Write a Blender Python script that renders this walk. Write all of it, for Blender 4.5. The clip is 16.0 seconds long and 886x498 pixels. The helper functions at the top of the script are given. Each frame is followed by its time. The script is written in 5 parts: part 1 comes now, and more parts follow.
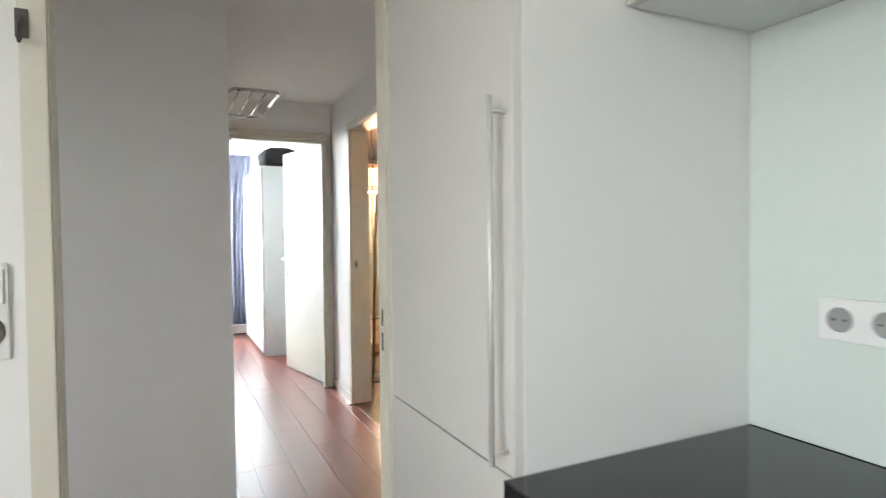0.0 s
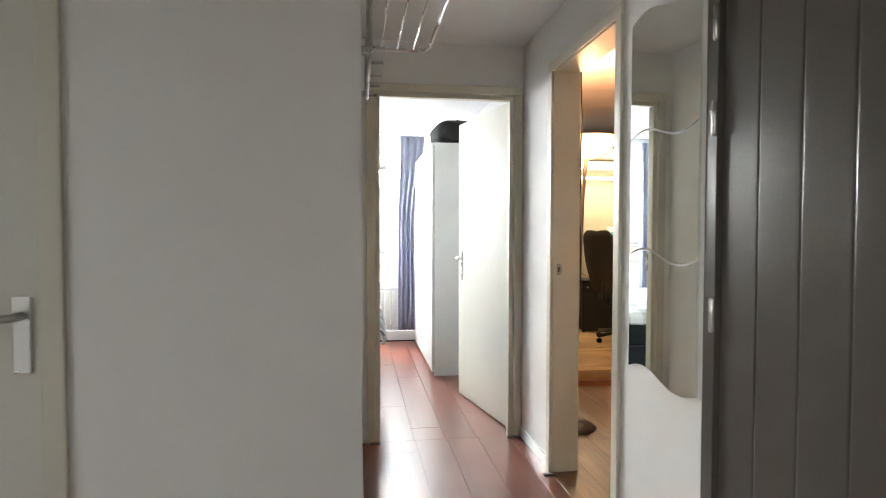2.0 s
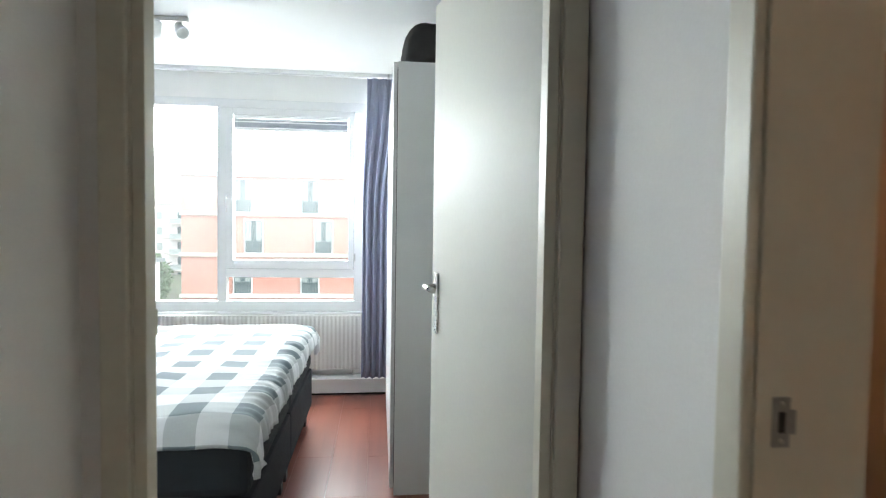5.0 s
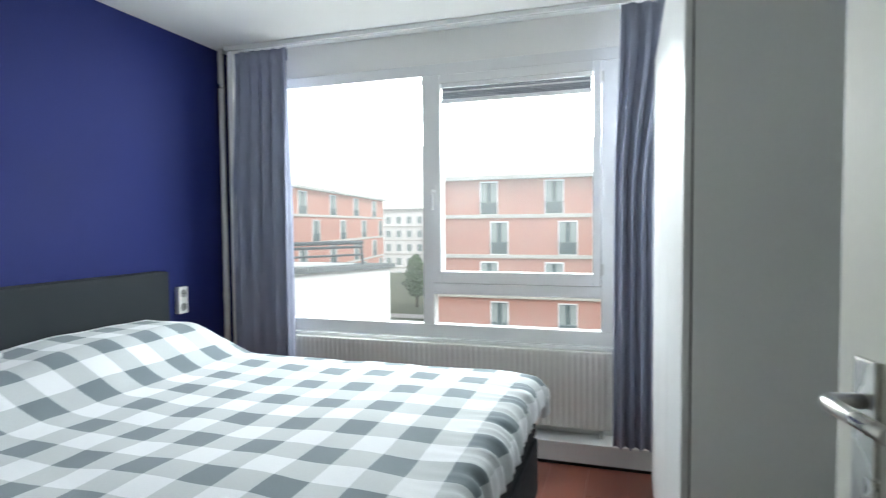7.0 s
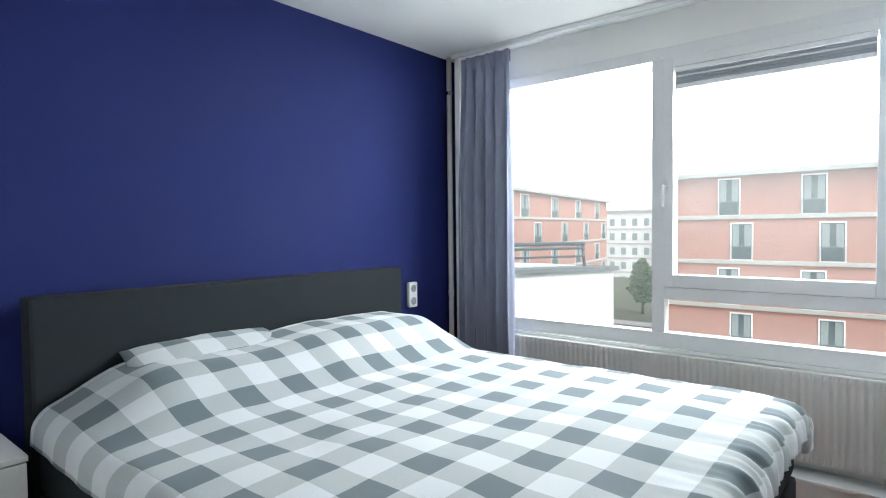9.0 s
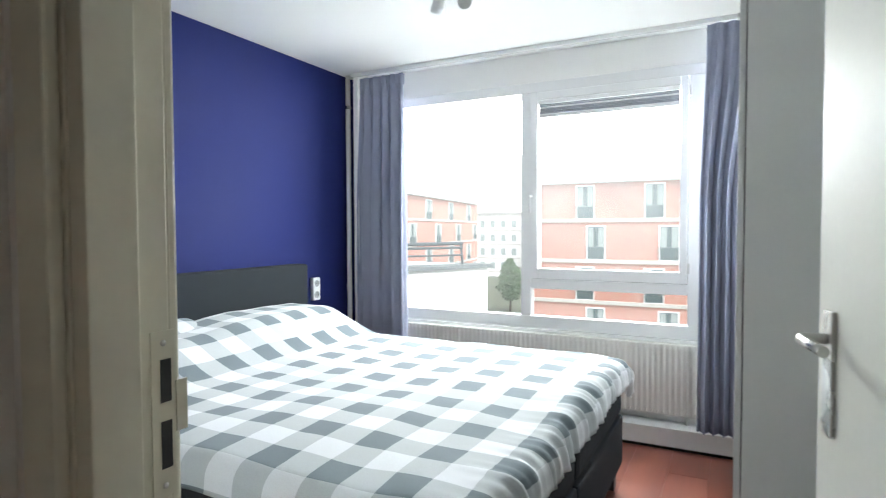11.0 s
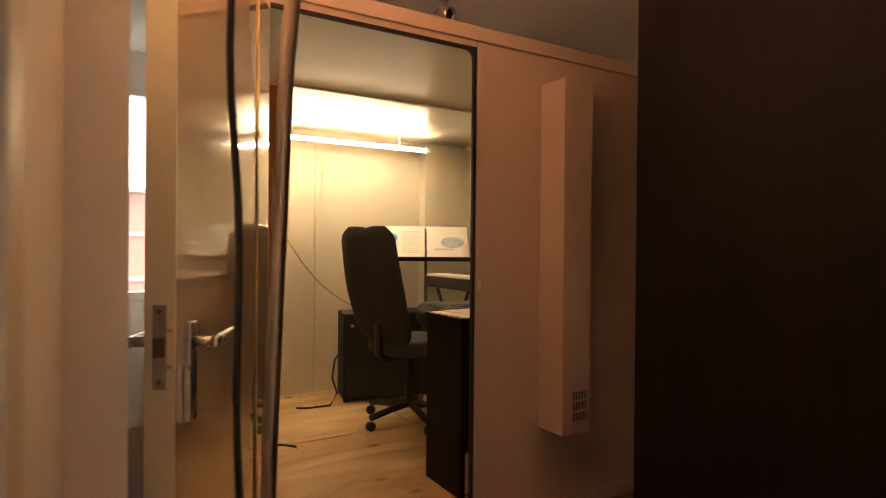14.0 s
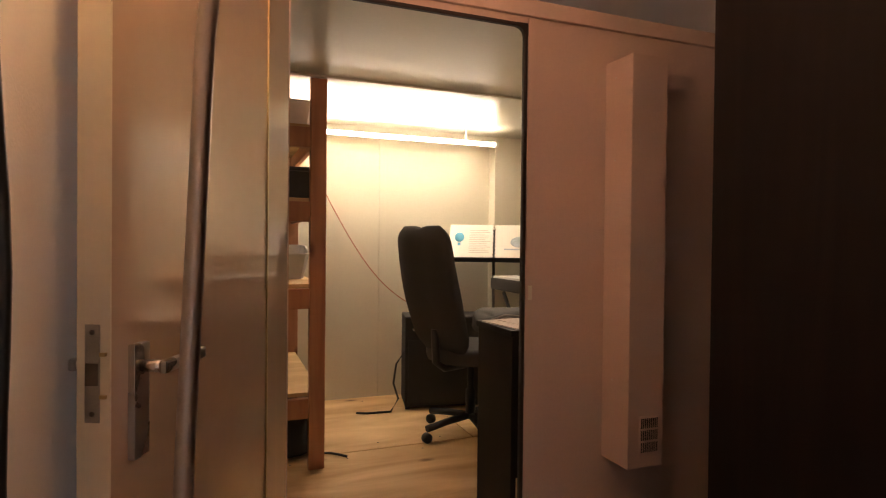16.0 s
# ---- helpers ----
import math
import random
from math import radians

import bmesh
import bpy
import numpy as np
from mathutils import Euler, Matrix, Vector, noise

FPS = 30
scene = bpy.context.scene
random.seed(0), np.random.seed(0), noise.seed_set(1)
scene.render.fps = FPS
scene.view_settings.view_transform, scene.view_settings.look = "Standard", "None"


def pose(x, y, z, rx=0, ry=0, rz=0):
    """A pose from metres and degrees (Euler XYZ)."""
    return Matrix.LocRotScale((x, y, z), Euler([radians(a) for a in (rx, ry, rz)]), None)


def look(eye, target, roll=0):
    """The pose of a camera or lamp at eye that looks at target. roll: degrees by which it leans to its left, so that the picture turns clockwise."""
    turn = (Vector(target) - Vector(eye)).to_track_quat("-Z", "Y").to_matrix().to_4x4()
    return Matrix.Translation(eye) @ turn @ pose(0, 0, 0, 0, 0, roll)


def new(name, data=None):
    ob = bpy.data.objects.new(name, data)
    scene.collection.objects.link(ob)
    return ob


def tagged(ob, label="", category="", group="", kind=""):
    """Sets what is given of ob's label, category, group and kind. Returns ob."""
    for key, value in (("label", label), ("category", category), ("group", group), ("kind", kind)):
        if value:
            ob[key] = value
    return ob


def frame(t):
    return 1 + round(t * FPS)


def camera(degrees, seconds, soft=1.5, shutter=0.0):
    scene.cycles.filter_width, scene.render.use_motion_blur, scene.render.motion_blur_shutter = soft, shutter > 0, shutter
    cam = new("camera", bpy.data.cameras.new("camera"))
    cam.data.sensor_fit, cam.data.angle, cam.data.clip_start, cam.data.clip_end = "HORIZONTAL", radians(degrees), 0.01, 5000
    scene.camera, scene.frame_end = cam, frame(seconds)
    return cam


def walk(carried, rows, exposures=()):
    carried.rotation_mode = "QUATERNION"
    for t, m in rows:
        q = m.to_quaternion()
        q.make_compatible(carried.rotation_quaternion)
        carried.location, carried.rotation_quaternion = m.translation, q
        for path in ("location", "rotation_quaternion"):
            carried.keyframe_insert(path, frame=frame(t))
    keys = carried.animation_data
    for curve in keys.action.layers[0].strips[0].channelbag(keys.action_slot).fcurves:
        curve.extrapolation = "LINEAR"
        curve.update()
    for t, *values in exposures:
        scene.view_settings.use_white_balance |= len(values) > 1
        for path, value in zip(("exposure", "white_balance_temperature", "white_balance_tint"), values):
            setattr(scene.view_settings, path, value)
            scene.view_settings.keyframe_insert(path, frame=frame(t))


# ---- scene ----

cam = camera(75.6, 16.0, soft=1.1, shutter=0.3)
PATH = [
    (0, (-0.384, -4.761, 1.294), (0.483, -2.959, 1.239), -0.6),
    (0.5, (-0.277, -4.419, 1.296), (0.313, -2.509, 1.238), -0.4),
    (1, (-0.231, -4.058, 1.281), (0.157, -2.097, 1.223), -0.2),
    (1.5, (-0.197, -3.741, 1.272), (0.130, -1.769, 1.211), -0.1),
    (2, (-0.130, -3.397, 1.264), (0.165, -1.420, 1.201), 0.1),
    (2.5, (-0.074, -3.074, 1.274), (0.214, -1.096, 1.214), 0.3),
    (3, (0.031, -2.714, 1.258), (0.327, -0.737, 1.197), 0.4),
    (3.2, (0.085, -2.575, 1.257), (0.382, -0.598, 1.193), 0.4),
    (5.3, (0.473, -0.941, 1.286), (0.667, 1.048, 1.197), 0.7),
    (5.5, (0.482, -0.803, 1.282), (0.649, 1.188, 1.192), 0.5),
    (6, (0.467, -0.370, 1.275), (0.495, 1.627, 1.180), 0.2),
    (6.5, (0.418, -0.091, 1.277), (0.234, 1.899, 1.183), -0.1),
    (7, (0.385, 0.112, 1.271), (-0.228, 2.014, 1.183), -0.5),
    (7.5, (0.367, 0.172, 1.257), (-0.622, 1.909, 1.175), -0.8),
    (8, (0.348, 0.196, 1.249), (-0.870, 1.780, 1.175), -0.9),
    (8.2, (0.345, 0.198, 1.250), (-0.932, 1.735, 1.174), -0.7),
    (10.3, (0.447, -0.019, 1.248), (-0.832, 1.517, 1.184), -0.6),
    (10.5, (0.499, -0.090, 1.225), (-0.693, 1.514, 1.164), -0.5),
    (11, (0.506, -0.300, 1.255), (-0.409, 1.477, 1.183), -0.2),
    (11.5, (0.531, -0.493, 1.243), (-0.092, 1.407, 1.175), 0.4),
    (12, (0.574, -0.705, 1.233), (0.428, 1.288, 1.164), 1.0),
    (12.5, (0.689, -0.802, 1.159), (0.988, 1.175, 1.107), 0.5),
    (13, (0.803, -0.920, 1.147), (1.503, 0.954, 1.126), 0.8),
    (13.5, (0.895, -0.900, 1.143), (1.824, 0.871, 1.138), 0.6),
    (14, (1.048, -0.827, 1.168), (2.058, 0.899, 1.158), 0.5),
    (14.5, (1.184, -0.772, 1.183), (2.191, 0.956, 1.169), 0.5),
    (15, (1.274, -0.733, 1.195), (2.210, 1.035, 1.177), 0.5),
    (15.5, (1.304, -0.705, 1.192), (2.135, 1.114, 1.172), 0.6),
    (16, (1.316, -0.701, 1.191), (2.033, 1.166, 1.167), 0.6),
]
EXPOSURES = [(0, 3.55, 6600, 8), (1, 3.4, 6900, 9), (1.5, 3.2, 6950, 9), (2, 3.15, 6900, 9), (3, 2.95, 6800, 7), (5.5, 2.0, 6500, 4), (6, 1.8, 6500, 4), (6.5, 1.7, 6500, 4), (8, 0.95, 6450, 5), (10.3, 2.25, 6450, 5), (11, 1.95, 6600, 6), (11.5, 1.7, 6700, 6),
             (12, 1.4, 6700, 7), (12.5, 1.42, 6800, 8), (13, 2.45, 7100, 10), (13.5, 2.7, 7600, 14), (14, 2.65, 8000, 18), (14.5, 2.65, 8000, 20), (15, 2.65, 7200, 19), (15.5, 2.65, 6600, 18), (16, 2.8, 6350, 18)]
walk(cam, [(t, look(eye, target, roll)) for t, eye, target, roll in PATH], EXPOSURES)

# ---- world and light ----
world = bpy.data.worlds.new("sky")
scene.world = world
world.use_nodes = True
wn = world.node_tree
wn.nodes.clear()
sky = wn.nodes.new("ShaderNodeTexSky")
sky.sky_type = "NISHITA"
sky.sun_disc = False
sky.sun_elevation, sky.sun_rotation = radians(44), radians(121)
sky.air_density, sky.dust_density = 1.0, 1.2
hsv = wn.nodes.new("ShaderNodeHueSaturation")
hsv.inputs["Saturation"].default_value = 0.30
wbg = wn.nodes.new("ShaderNodeBackground")
wbg.inputs["Strength"].default_value = 0.15
wout = wn.nodes.new("ShaderNodeOutputWorld")
wn.links.new(sky.outputs["Color"], hsv.inputs["Color"])
wn.links.new(hsv.outputs["Color"], wbg.inputs["Color"])
wn.links.new(wbg.outputs["Background"], wout.inputs["Surface"])


def lamp(name, kind, m, energy, colour, size=(1, 1), radius=0.0):
    data = bpy.data.lights.new(name, kind)
    data.energy, data.color = energy, colour
    if kind == "AREA":
        data.shape, data.size, data.size_y = "RECTANGLE", size[0], size[1]
    elif kind == "SUN":
        data.angle = radius
    else:
        data.shadow_soft_size = radius
    ob = new(name, data)
    ob.matrix_world = m
    return ob


lamp("overcast_sun", "SUN", look((42, -25, 45), (0, 0, 0)), 1.0, (1.0, 0.97, 0.93), radius=radians(20))
# Added lamp in an unseen, assumed opening; brightens the kitchen from the left.
lamp("kitchen_side_fill", "AREA", pose(-1.95, -5.4, 1.5, 0, -90, 0), 1.6, (0.97, 0.99, 0.97), (1.15, 1.55))
# Added lamp just outside the bedroom window, boosts the sky's light indoors.
lamp("bedroom_daylight_boost", "AREA", pose(-0.38, 3.80, 2.0, -60, 0, 0), 38, (0.90, 0.96, 1.0), (2.6, 0.42))

# ---- materials ----


def material(name, colour, rough=0.6, metal=0.0, vary=0.06, scale=6.0, fine=120.0, bump=0.05, coat=0.0, emit=None, trans=0.0, spec=0.5, stretch=(1, 1, 1)):
    m = bpy.data.materials.new(name)
    m.use_nodes = True
    n, l = m.node_tree.nodes, m.node_tree.links
    b = n["Principled BSDF"]
    b.inputs["Roughness"].default_value = rough
    b.inputs["Metallic"].default_value = metal
    b.inputs["Specular IOR Level"].default_value = spec
    b.inputs["Coat Weight"].default_value = coat
    b.inputs["Coat Roughness"].default_value = 0.08
    b.inputs["Transmission Weight"].default_value = trans
    b.inputs["Base Color"].default_value = (*colour, 1)
    if emit:
        b.inputs["Emission Color"].default_value = (*emit[0], 1)
        b.inputs["Emission Strength"].default_value = emit[1]
    if vary > 0:
        tc = n.new("ShaderNodeTexCoord")
        mp = n.new("ShaderNodeMapping")
        mp.inputs["Scale"].default_value = stretch
        l.new(tc.outputs["Object"], mp.inputs["Vector"])
        n1, n2 = n.new("ShaderNodeTexNoise"), n.new("ShaderNodeTexNoise")
        n1.inputs["Scale"].default_value, n1.inputs["Detail"].default_value = scale, 4
        n2.inputs["Scale"].default_value, n2.inputs["Detail"].default_value = fine, 3
        l.new(mp.outputs["Vector"], n1.inputs["Vector"])
        l.new(mp.outputs["Vector"], n2.inputs["Vector"])
        add = n.new("ShaderNodeMath")
        add.operation = "ADD"
        l.new(n1.outputs["Fac"], add.inputs[0])
        l.new(n2.outputs["Fac"], add.inputs[1])
        mr = n.new("ShaderNodeMapRange")
        mr.inputs["From Min"].default_value, mr.inputs["From Max"].default_value = 0.6, 1.4
        mr.inputs["To Min"].default_value, mr.inputs["To Max"].default_value = 1 - vary, 1 + vary
        mr.clamp = False
        l.new(add.outputs[0], mr.inputs["Value"])
        mul = n.new("ShaderNodeVectorMath")
        mul.operation = "SCALE"
        mul.inputs[0].default_value = colour
        l.new(mr.outputs["Result"], mul.inputs["Scale"])
        l.new(mul.outputs["Vector"], b.inputs["Base Color"])
        rr = n.new("ShaderNodeMapRange")
        rr.inputs["From Min"].default_value, rr.inputs["From Max"].default_value = 0.1, 0.9
        rr.inputs["To Min"].default_value, rr.inputs["To Max"].default_value = max(0.02, rough * 0.85), min(1, rough * 1.15)
        l.new(n1.outputs["Fac"], rr.inputs["Value"])
        l.new(rr.outputs["Result"], b.inputs["Roughness"])
        if bump > 0:
            bp = n.new("ShaderNodeBump")
            bp.inputs["Strength"].default_value, bp.inputs["Distance"].default_value = bump, 0.004
            l.new(n2.outputs["Fac"], bp.inputs["Height"])
            l.new(bp.outputs["Normal"], b.inputs["Normal"])
    return m


def wood(name, dark, light, rough=0.4, along=0, grain=14.0, coat=0.0, island=0.15, knots=False, relief=0.06, run=0.07):
    """Wood with its grain along the axis given; pieces differ by Object Info's Random."""
    m = bpy.data.materials.new(name)
    m.use_nodes = True
    n, l = m.node_tree.nodes, m.node_tree.links
    b = n["Principled BSDF"]
    b.inputs["Roughness"].default_value = rough
    b.inputs["Coat Weight"].default_value = coat
    b.inputs["Coat Roughness"].default_value = 0.12
    tc, oi = n.new("ShaderNodeTexCoord"), n.new("ShaderNodeObjectInfo")
    geo = n.new("ShaderNodeNewGeometry")
    off = n.new("ShaderNodeVectorMath")
    off.operation = "MULTIPLY_ADD"
    l.new(oi.outputs["Random"], off.inputs[0])
    off.inputs[1].default_value = (7.3, 3.1, 5.7)
    l.new(tc.outputs["Object"], off.inputs[2])
    mp = n.new("ShaderNodeMapping")
    sc = [grain, grain, grain]
    sc[along] = grain * run
    mp.inputs["Scale"].default_value = sc
    l.new(off.outputs["Vector"], mp.inputs["Vector"])
    nz = n.new("ShaderNodeTexNoise")
    nz.inputs["Scale"].default_value, nz.inputs["Detail"].default_value, nz.inputs["Distortion"].default_value = 1.0, 6, 1.2
    l.new(mp.outputs["Vector"], nz.inputs["Vector"])
    cr = n.new("ShaderNodeValToRGB")
    cr.color_ramp.elements[0].position, cr.color_ramp.elements[1].position = 0.3, 0.72
    cr.color_ramp.elements[0].color, cr.color_ramp.elements[1].color = (*dark, 1), (*light, 1)
    l.new(nz.outputs["Fac"], cr.inputs["Fac"])
    mr = n.new("ShaderNodeMapRange")
    mr.inputs["To Min"].default_value, mr.inputs["To Max"].default_value = 1 - island, 1 + island
    l.new(oi.outputs["Random"], mr.inputs["Value"])
    mul = n.new("ShaderNodeVectorMath")
    mul.operation = "SCALE"
    l.new(cr.outputs["Color"], mul.inputs[0])
    l.new(mr.outputs["Result"], mul.inputs["Scale"])
    last = mul.outputs["Vector"]
    if knots:
        vo = n.new("ShaderNodeTexVoronoi")
        vo.inputs["Scale"].default_value = 1.0
        mk = n.new("ShaderNodeMapping")
        ks = [6.5, 6.5, 6.5]
        ks[along] = 3.2
        mk.inputs["Scale"].default_value = ks
        l.new(off.outputs["Vector"], mk.inputs["Vector"])
        l.new(mk.outputs["Vector"], vo.inputs["Vector"])
        kr = n.new("ShaderNodeMapRange")
        kr.inputs["From Min"].default_value, kr.inputs["From Max"].default_value = 0.05, 0.17
        l.new(vo.outputs["Distance"], kr.inputs["Value"])
        mx = n.new("ShaderNodeMix")
        mx.data_type = "RGBA"
        mx.inputs["A"].default_value = (dark[0] * 0.35, dark[1] * 0.28, dark[2] * 0.22, 1)
        l.new(kr.outputs["Result"], mx.inputs["Factor"])
        l.new(last, mx.inputs["B"])
        last = mx.outputs["Result"]
    l.new(last, b.inputs["Base Color"])
    if relief > 0:
        bp = n.new("ShaderNodeBump")
        bp.inputs["Strength"].default_value, bp.inputs["Distance"].default_value = relief, 0.002
        l.new(nz.outputs["Fac"], bp.inputs["Height"])
        l.new(bp.outputs["Normal"], b.inputs["Normal"])
    return m


PLASTER = material("white_wall_paint", (0.85, 0.843, 0.82), 0.75, vary=0.03, scale=1.6, fine=160, bump=0.12)
CEIL = material("white_ceiling_paint", (0.85, 0.85, 0.84), 0.8, vary=0.025, scale=1.2, fine=200, bump=0.15)
BLUE = material("deep_blue_wall_paint", (0.0155, 0.023, 0.12), 0.7, spec=0.15, vary=0.08, scale=1.4, fine=150, bump=0.12)
CREAM = material("cream_gloss_paint", (0.66, 0.63, 0.53), 0.46, vary=0.03, scale=3, fine=60, bump=0.04)
DOORW = material("off_white_door_paint", (0.68, 0.67, 0.60), 0.58, spec=0.38, vary=0.025, scale=2.5, fine=70, bump=0.05)
WHITE = material("white_lacquer", (0.78, 0.78, 0.77), 0.3, vary=0.02, scale=3, fine=80, bump=0.03)
UPVC = material("white_window_plastic", (0.80, 0.80, 0.80), 0.25, vary=0.02, scale=4, fine=90, bump=0.02)
RADW = material("radiator_enamel", (0.72, 0.71, 0.68), 0.35, vary=0.03, scale=5, fine=90, bump=0.03)
GREYSIDE = material("wardrobe_light_grey_side", (0.70, 0.72, 0.71), 0.35, vary=0.02, scale=3, fine=90, bump=0.03)
STEEL = material("brushed_steel", (0.55, 0.54, 0.52), 0.28, 1.0, vary=0.05, scale=8, fine=300, bump=0.03)
CHROME = material("chrome", (0.75, 0.75, 0.75), 0.12, 1.0, vary=0.03, scale=9, fine=200, bump=0.0)
POLE = material("dull_steel_pole", (0.42, 0.37, 0.34), 0.36, 1.0, vary=0.06, scale=8, fine=300, bump=0.03)
ZINC = material("dull_zinc_plate", (0.36, 0.36, 0.36), 0.5, 0.9, vary=0.08, scale=30, fine=300)
WARDW = material("wardrobe_white_foil", (0.64, 0.65, 0.65), 0.5, spec=0.3, vary=0.02, scale=3, fine=80, bump=0.03)
BRASS = material("worn_brass", (0.45, 0.36, 0.2), 0.35, 1.0, vary=0.08, scale=20, fine=200)
BLACK = material("black_plastic", (0.02, 0.02, 0.021), 0.45, vary=0.12, scale=8, fine=200, bump=0.05)
BLACKF = material("black_fabric", (0.030, 0.029, 0.029), 0.9, vary=0.2, scale=10, fine=400, bump=0.4)
DARKDOOR = material("dark_brown_grey_door_paint", (0.085, 0.075, 0.068), 0.30, vary=0.08, scale=4, fine=90, bump=0.08)
DARKWOOD = wood("black_brown_wood", (0.005, 0.003, 0.0025), (0.010, 0.006, 0.005), 0.6, along=2)
DARKWOOD.node_tree.nodes["Principled BSDF"].inputs["Specular IOR Level"].default_value = 0.2
COUNTER = material("black_polished_worktop", (0.02, 0.021, 0.023), 0.16, vary=0.25, scale=60, fine=400, bump=0.01)
KFRONT = material("kitchen_front_white", (0.70, 0.69, 0.66), 0.25, vary=0.02, scale=3, fine=70, bump=0.03)
KGLASS = material("pale_green_splashback", (0.66, 0.715, 0.69), 0.12, vary=0.02, scale=2, fine=50, bump=0.0)
HEADB = material("charcoal_upholstery", (0.022, 0.026, 0.031), 0.9, spec=0.2, vary=0.15, scale=14, fine=500, bump=0.35)
CURT = material("lavender_grey_curtain", (0.30, 0.32, 0.42), 0.85, vary=0.10, scale=9, fine=300, bump=0.3)
BLINDG = material("grey_blind_fabric", (0.38, 0.40, 0.44), 0.8, vary=0.06, scale=12, fine=300, bump=0.2)
BOOTHW = material("booth_cream_panel", (0.62, 0.58, 0.47), 0.3, vary=0.04, scale=2.2, fine=60, bump=0.06)
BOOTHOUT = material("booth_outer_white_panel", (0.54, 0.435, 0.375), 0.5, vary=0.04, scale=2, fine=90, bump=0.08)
SEAL = material("dark_rubber_seal", (0.02, 0.013, 0.01), 0.6, vary=0.1)
LAMWOOD = wood("mahogany_laminate", (0.155, 0.038, 0.023), (0.215, 0.058, 0.033), 0.32, along=1, grain=12, coat=0.5, island=0.05, relief=0.0)
LAMWOOD.node_tree.nodes["Principled BSDF"].inputs["Coat Roughness"].default_value = 0.30
LAMLIGHT = wood("beech_laminate", (0.17, 0.085, 0.036), (0.27, 0.15, 0.065), 0.35, along=1, grain=18, island=0.10)
PLY = wood("pine_plywood", (0.47, 0.285, 0.12), (0.78, 0.58, 0.32), 0.5, along=0, grain=4.5, island=0.06, knots=True, run=0.28)
PINE = wood("pine_timber", (0.35, 0.15, 0.078), (0.48, 0.24, 0.125), 0.5, along=2, grain=16, island=0.12, knots=True)
PINEY = wood("pine_timber_shelf", (0.35, 0.15, 0.078), (0.48, 0.24, 0.125), 0.5, along=1, grain=16, island=0.12, knots=True)

# ---- builders ----


def box(bm, x0, x1, y0, y1, z0, z1, bevel=0.0, segments=2):
    r = bmesh.ops.create_cube(bm, size=1.0)
    vs = r["verts"]
    for v in vs:
        v.co = Vector(((x0 + x1) / 2 + v.co.x * (x1 - x0), (y0 + y1) / 2 + v.co.y * (y1 - y0), (z0 + z1) / 2 + v.co.z * (z1 - z0)))
    if bevel > 0:
        es = list({e for v in vs for e in v.link_edges})
        bmesh.ops.bevel(bm, geom=es, offset=bevel, segments=segments, affect="EDGES", profile=0.6)
    return bm


def boxes(*rows, bevel=0.0):
    bm = bmesh.new()
    for r in rows:
        box(bm, *r, bevel=bevel)
    return bm


def tube_along(bm, points, radius, sides=10, closed=False):
    """A round bar through the points."""
    pts = [Vector(p) for p in points]
    rings = []
    count = len(pts)
    for i, p in enumerate(pts):
        a = pts[i - 1] if (i > 0 or closed) else pts[0]
        c = pts[(i + 1) % count] if (i < count - 1 or closed) else pts[-1]
        d = (c - a).normalized()
        up = Vector((0, 0, 1)) if abs(d.z) < 0.9 else Vector((1, 0, 0))
        u = d.cross(up).normalized()
        w = u.cross(d).normalized()
        rings.append([bm.verts.new(p + radius * (math.cos(k * math.tau / sides) * u + math.sin(k * math.tau / sides) * w)) for k in range(sides)])
    for i in range(count if closed else count - 1):
        r0, r1 = rings[i], rings[(i + 1) % count]
        for k in range(sides):
            f = bm.faces.new((r0[k], r0[(k + 1) % sides], r1[(k + 1) % sides], r1[k]))
            f.smooth = True
    if not closed:
        bm.faces.new(list(reversed(rings[0])))
        bm.faces.new(rings[-1])
    return bm


def lathe(bm, profile, centre=(0, 0, 0), sides=28):
    """A turned shape from (radius, height) pairs round the z axis."""
    rings = []
    for r, z in profile:
        rings.append([bm.verts.new((centre[0] + r * math.cos(k * math.tau / sides), centre[1] + r * math.sin(k * math.tau / sides), centre[2] + z)) for k in range(sides)])
    for a, b in zip(rings, rings[1:]):
        for k in range(sides):
            f = bm.faces.new((a[k], a[(k + 1) % sides], b[(k + 1) % sides], b[k]))
            f.smooth = True
    bm.faces.new(list(reversed(rings[0])))
    bm.faces.new(rings[-1])
    return bm


def part(name, bm, mat, parent=None, label="", smooth=False):
    """Links a bmesh as one mesh object, under a thing or a part."""
    bmesh.ops.recalc_face_normals(bm, faces=bm.faces)
    me = bpy.data.meshes.new(name)
    bm.to_mesh(me)
    bm.free()
    for mm in (mat if isinstance(mat, (list, tuple)) else [mat]):
        me.materials.append(mm)
    if smooth:
        for p in me.polygons:
            p.use_smooth = True
    ob = new(name, me)
    if parent is not None:
        ob.parent = parent
    if label:
        ob["label"] = label
    return ob


def thing(name, at, label, category, group="", kind=""):
    """An Empty at the base of a thing, to parent its parts."""
    ob = new(name)
    ob.empty_display_size = 0.1
    ob.matrix_world = at if isinstance(at, Matrix) else Matrix.Translation(at)
    return tagged(ob, label, category, group, kind)


def structure(name, bm, mat, label, category):
    return tagged(part(name, bm, mat), label, category, kind="structure")


# ---- the shell ----
H = 2.38
W, D = 0.10, 0.13

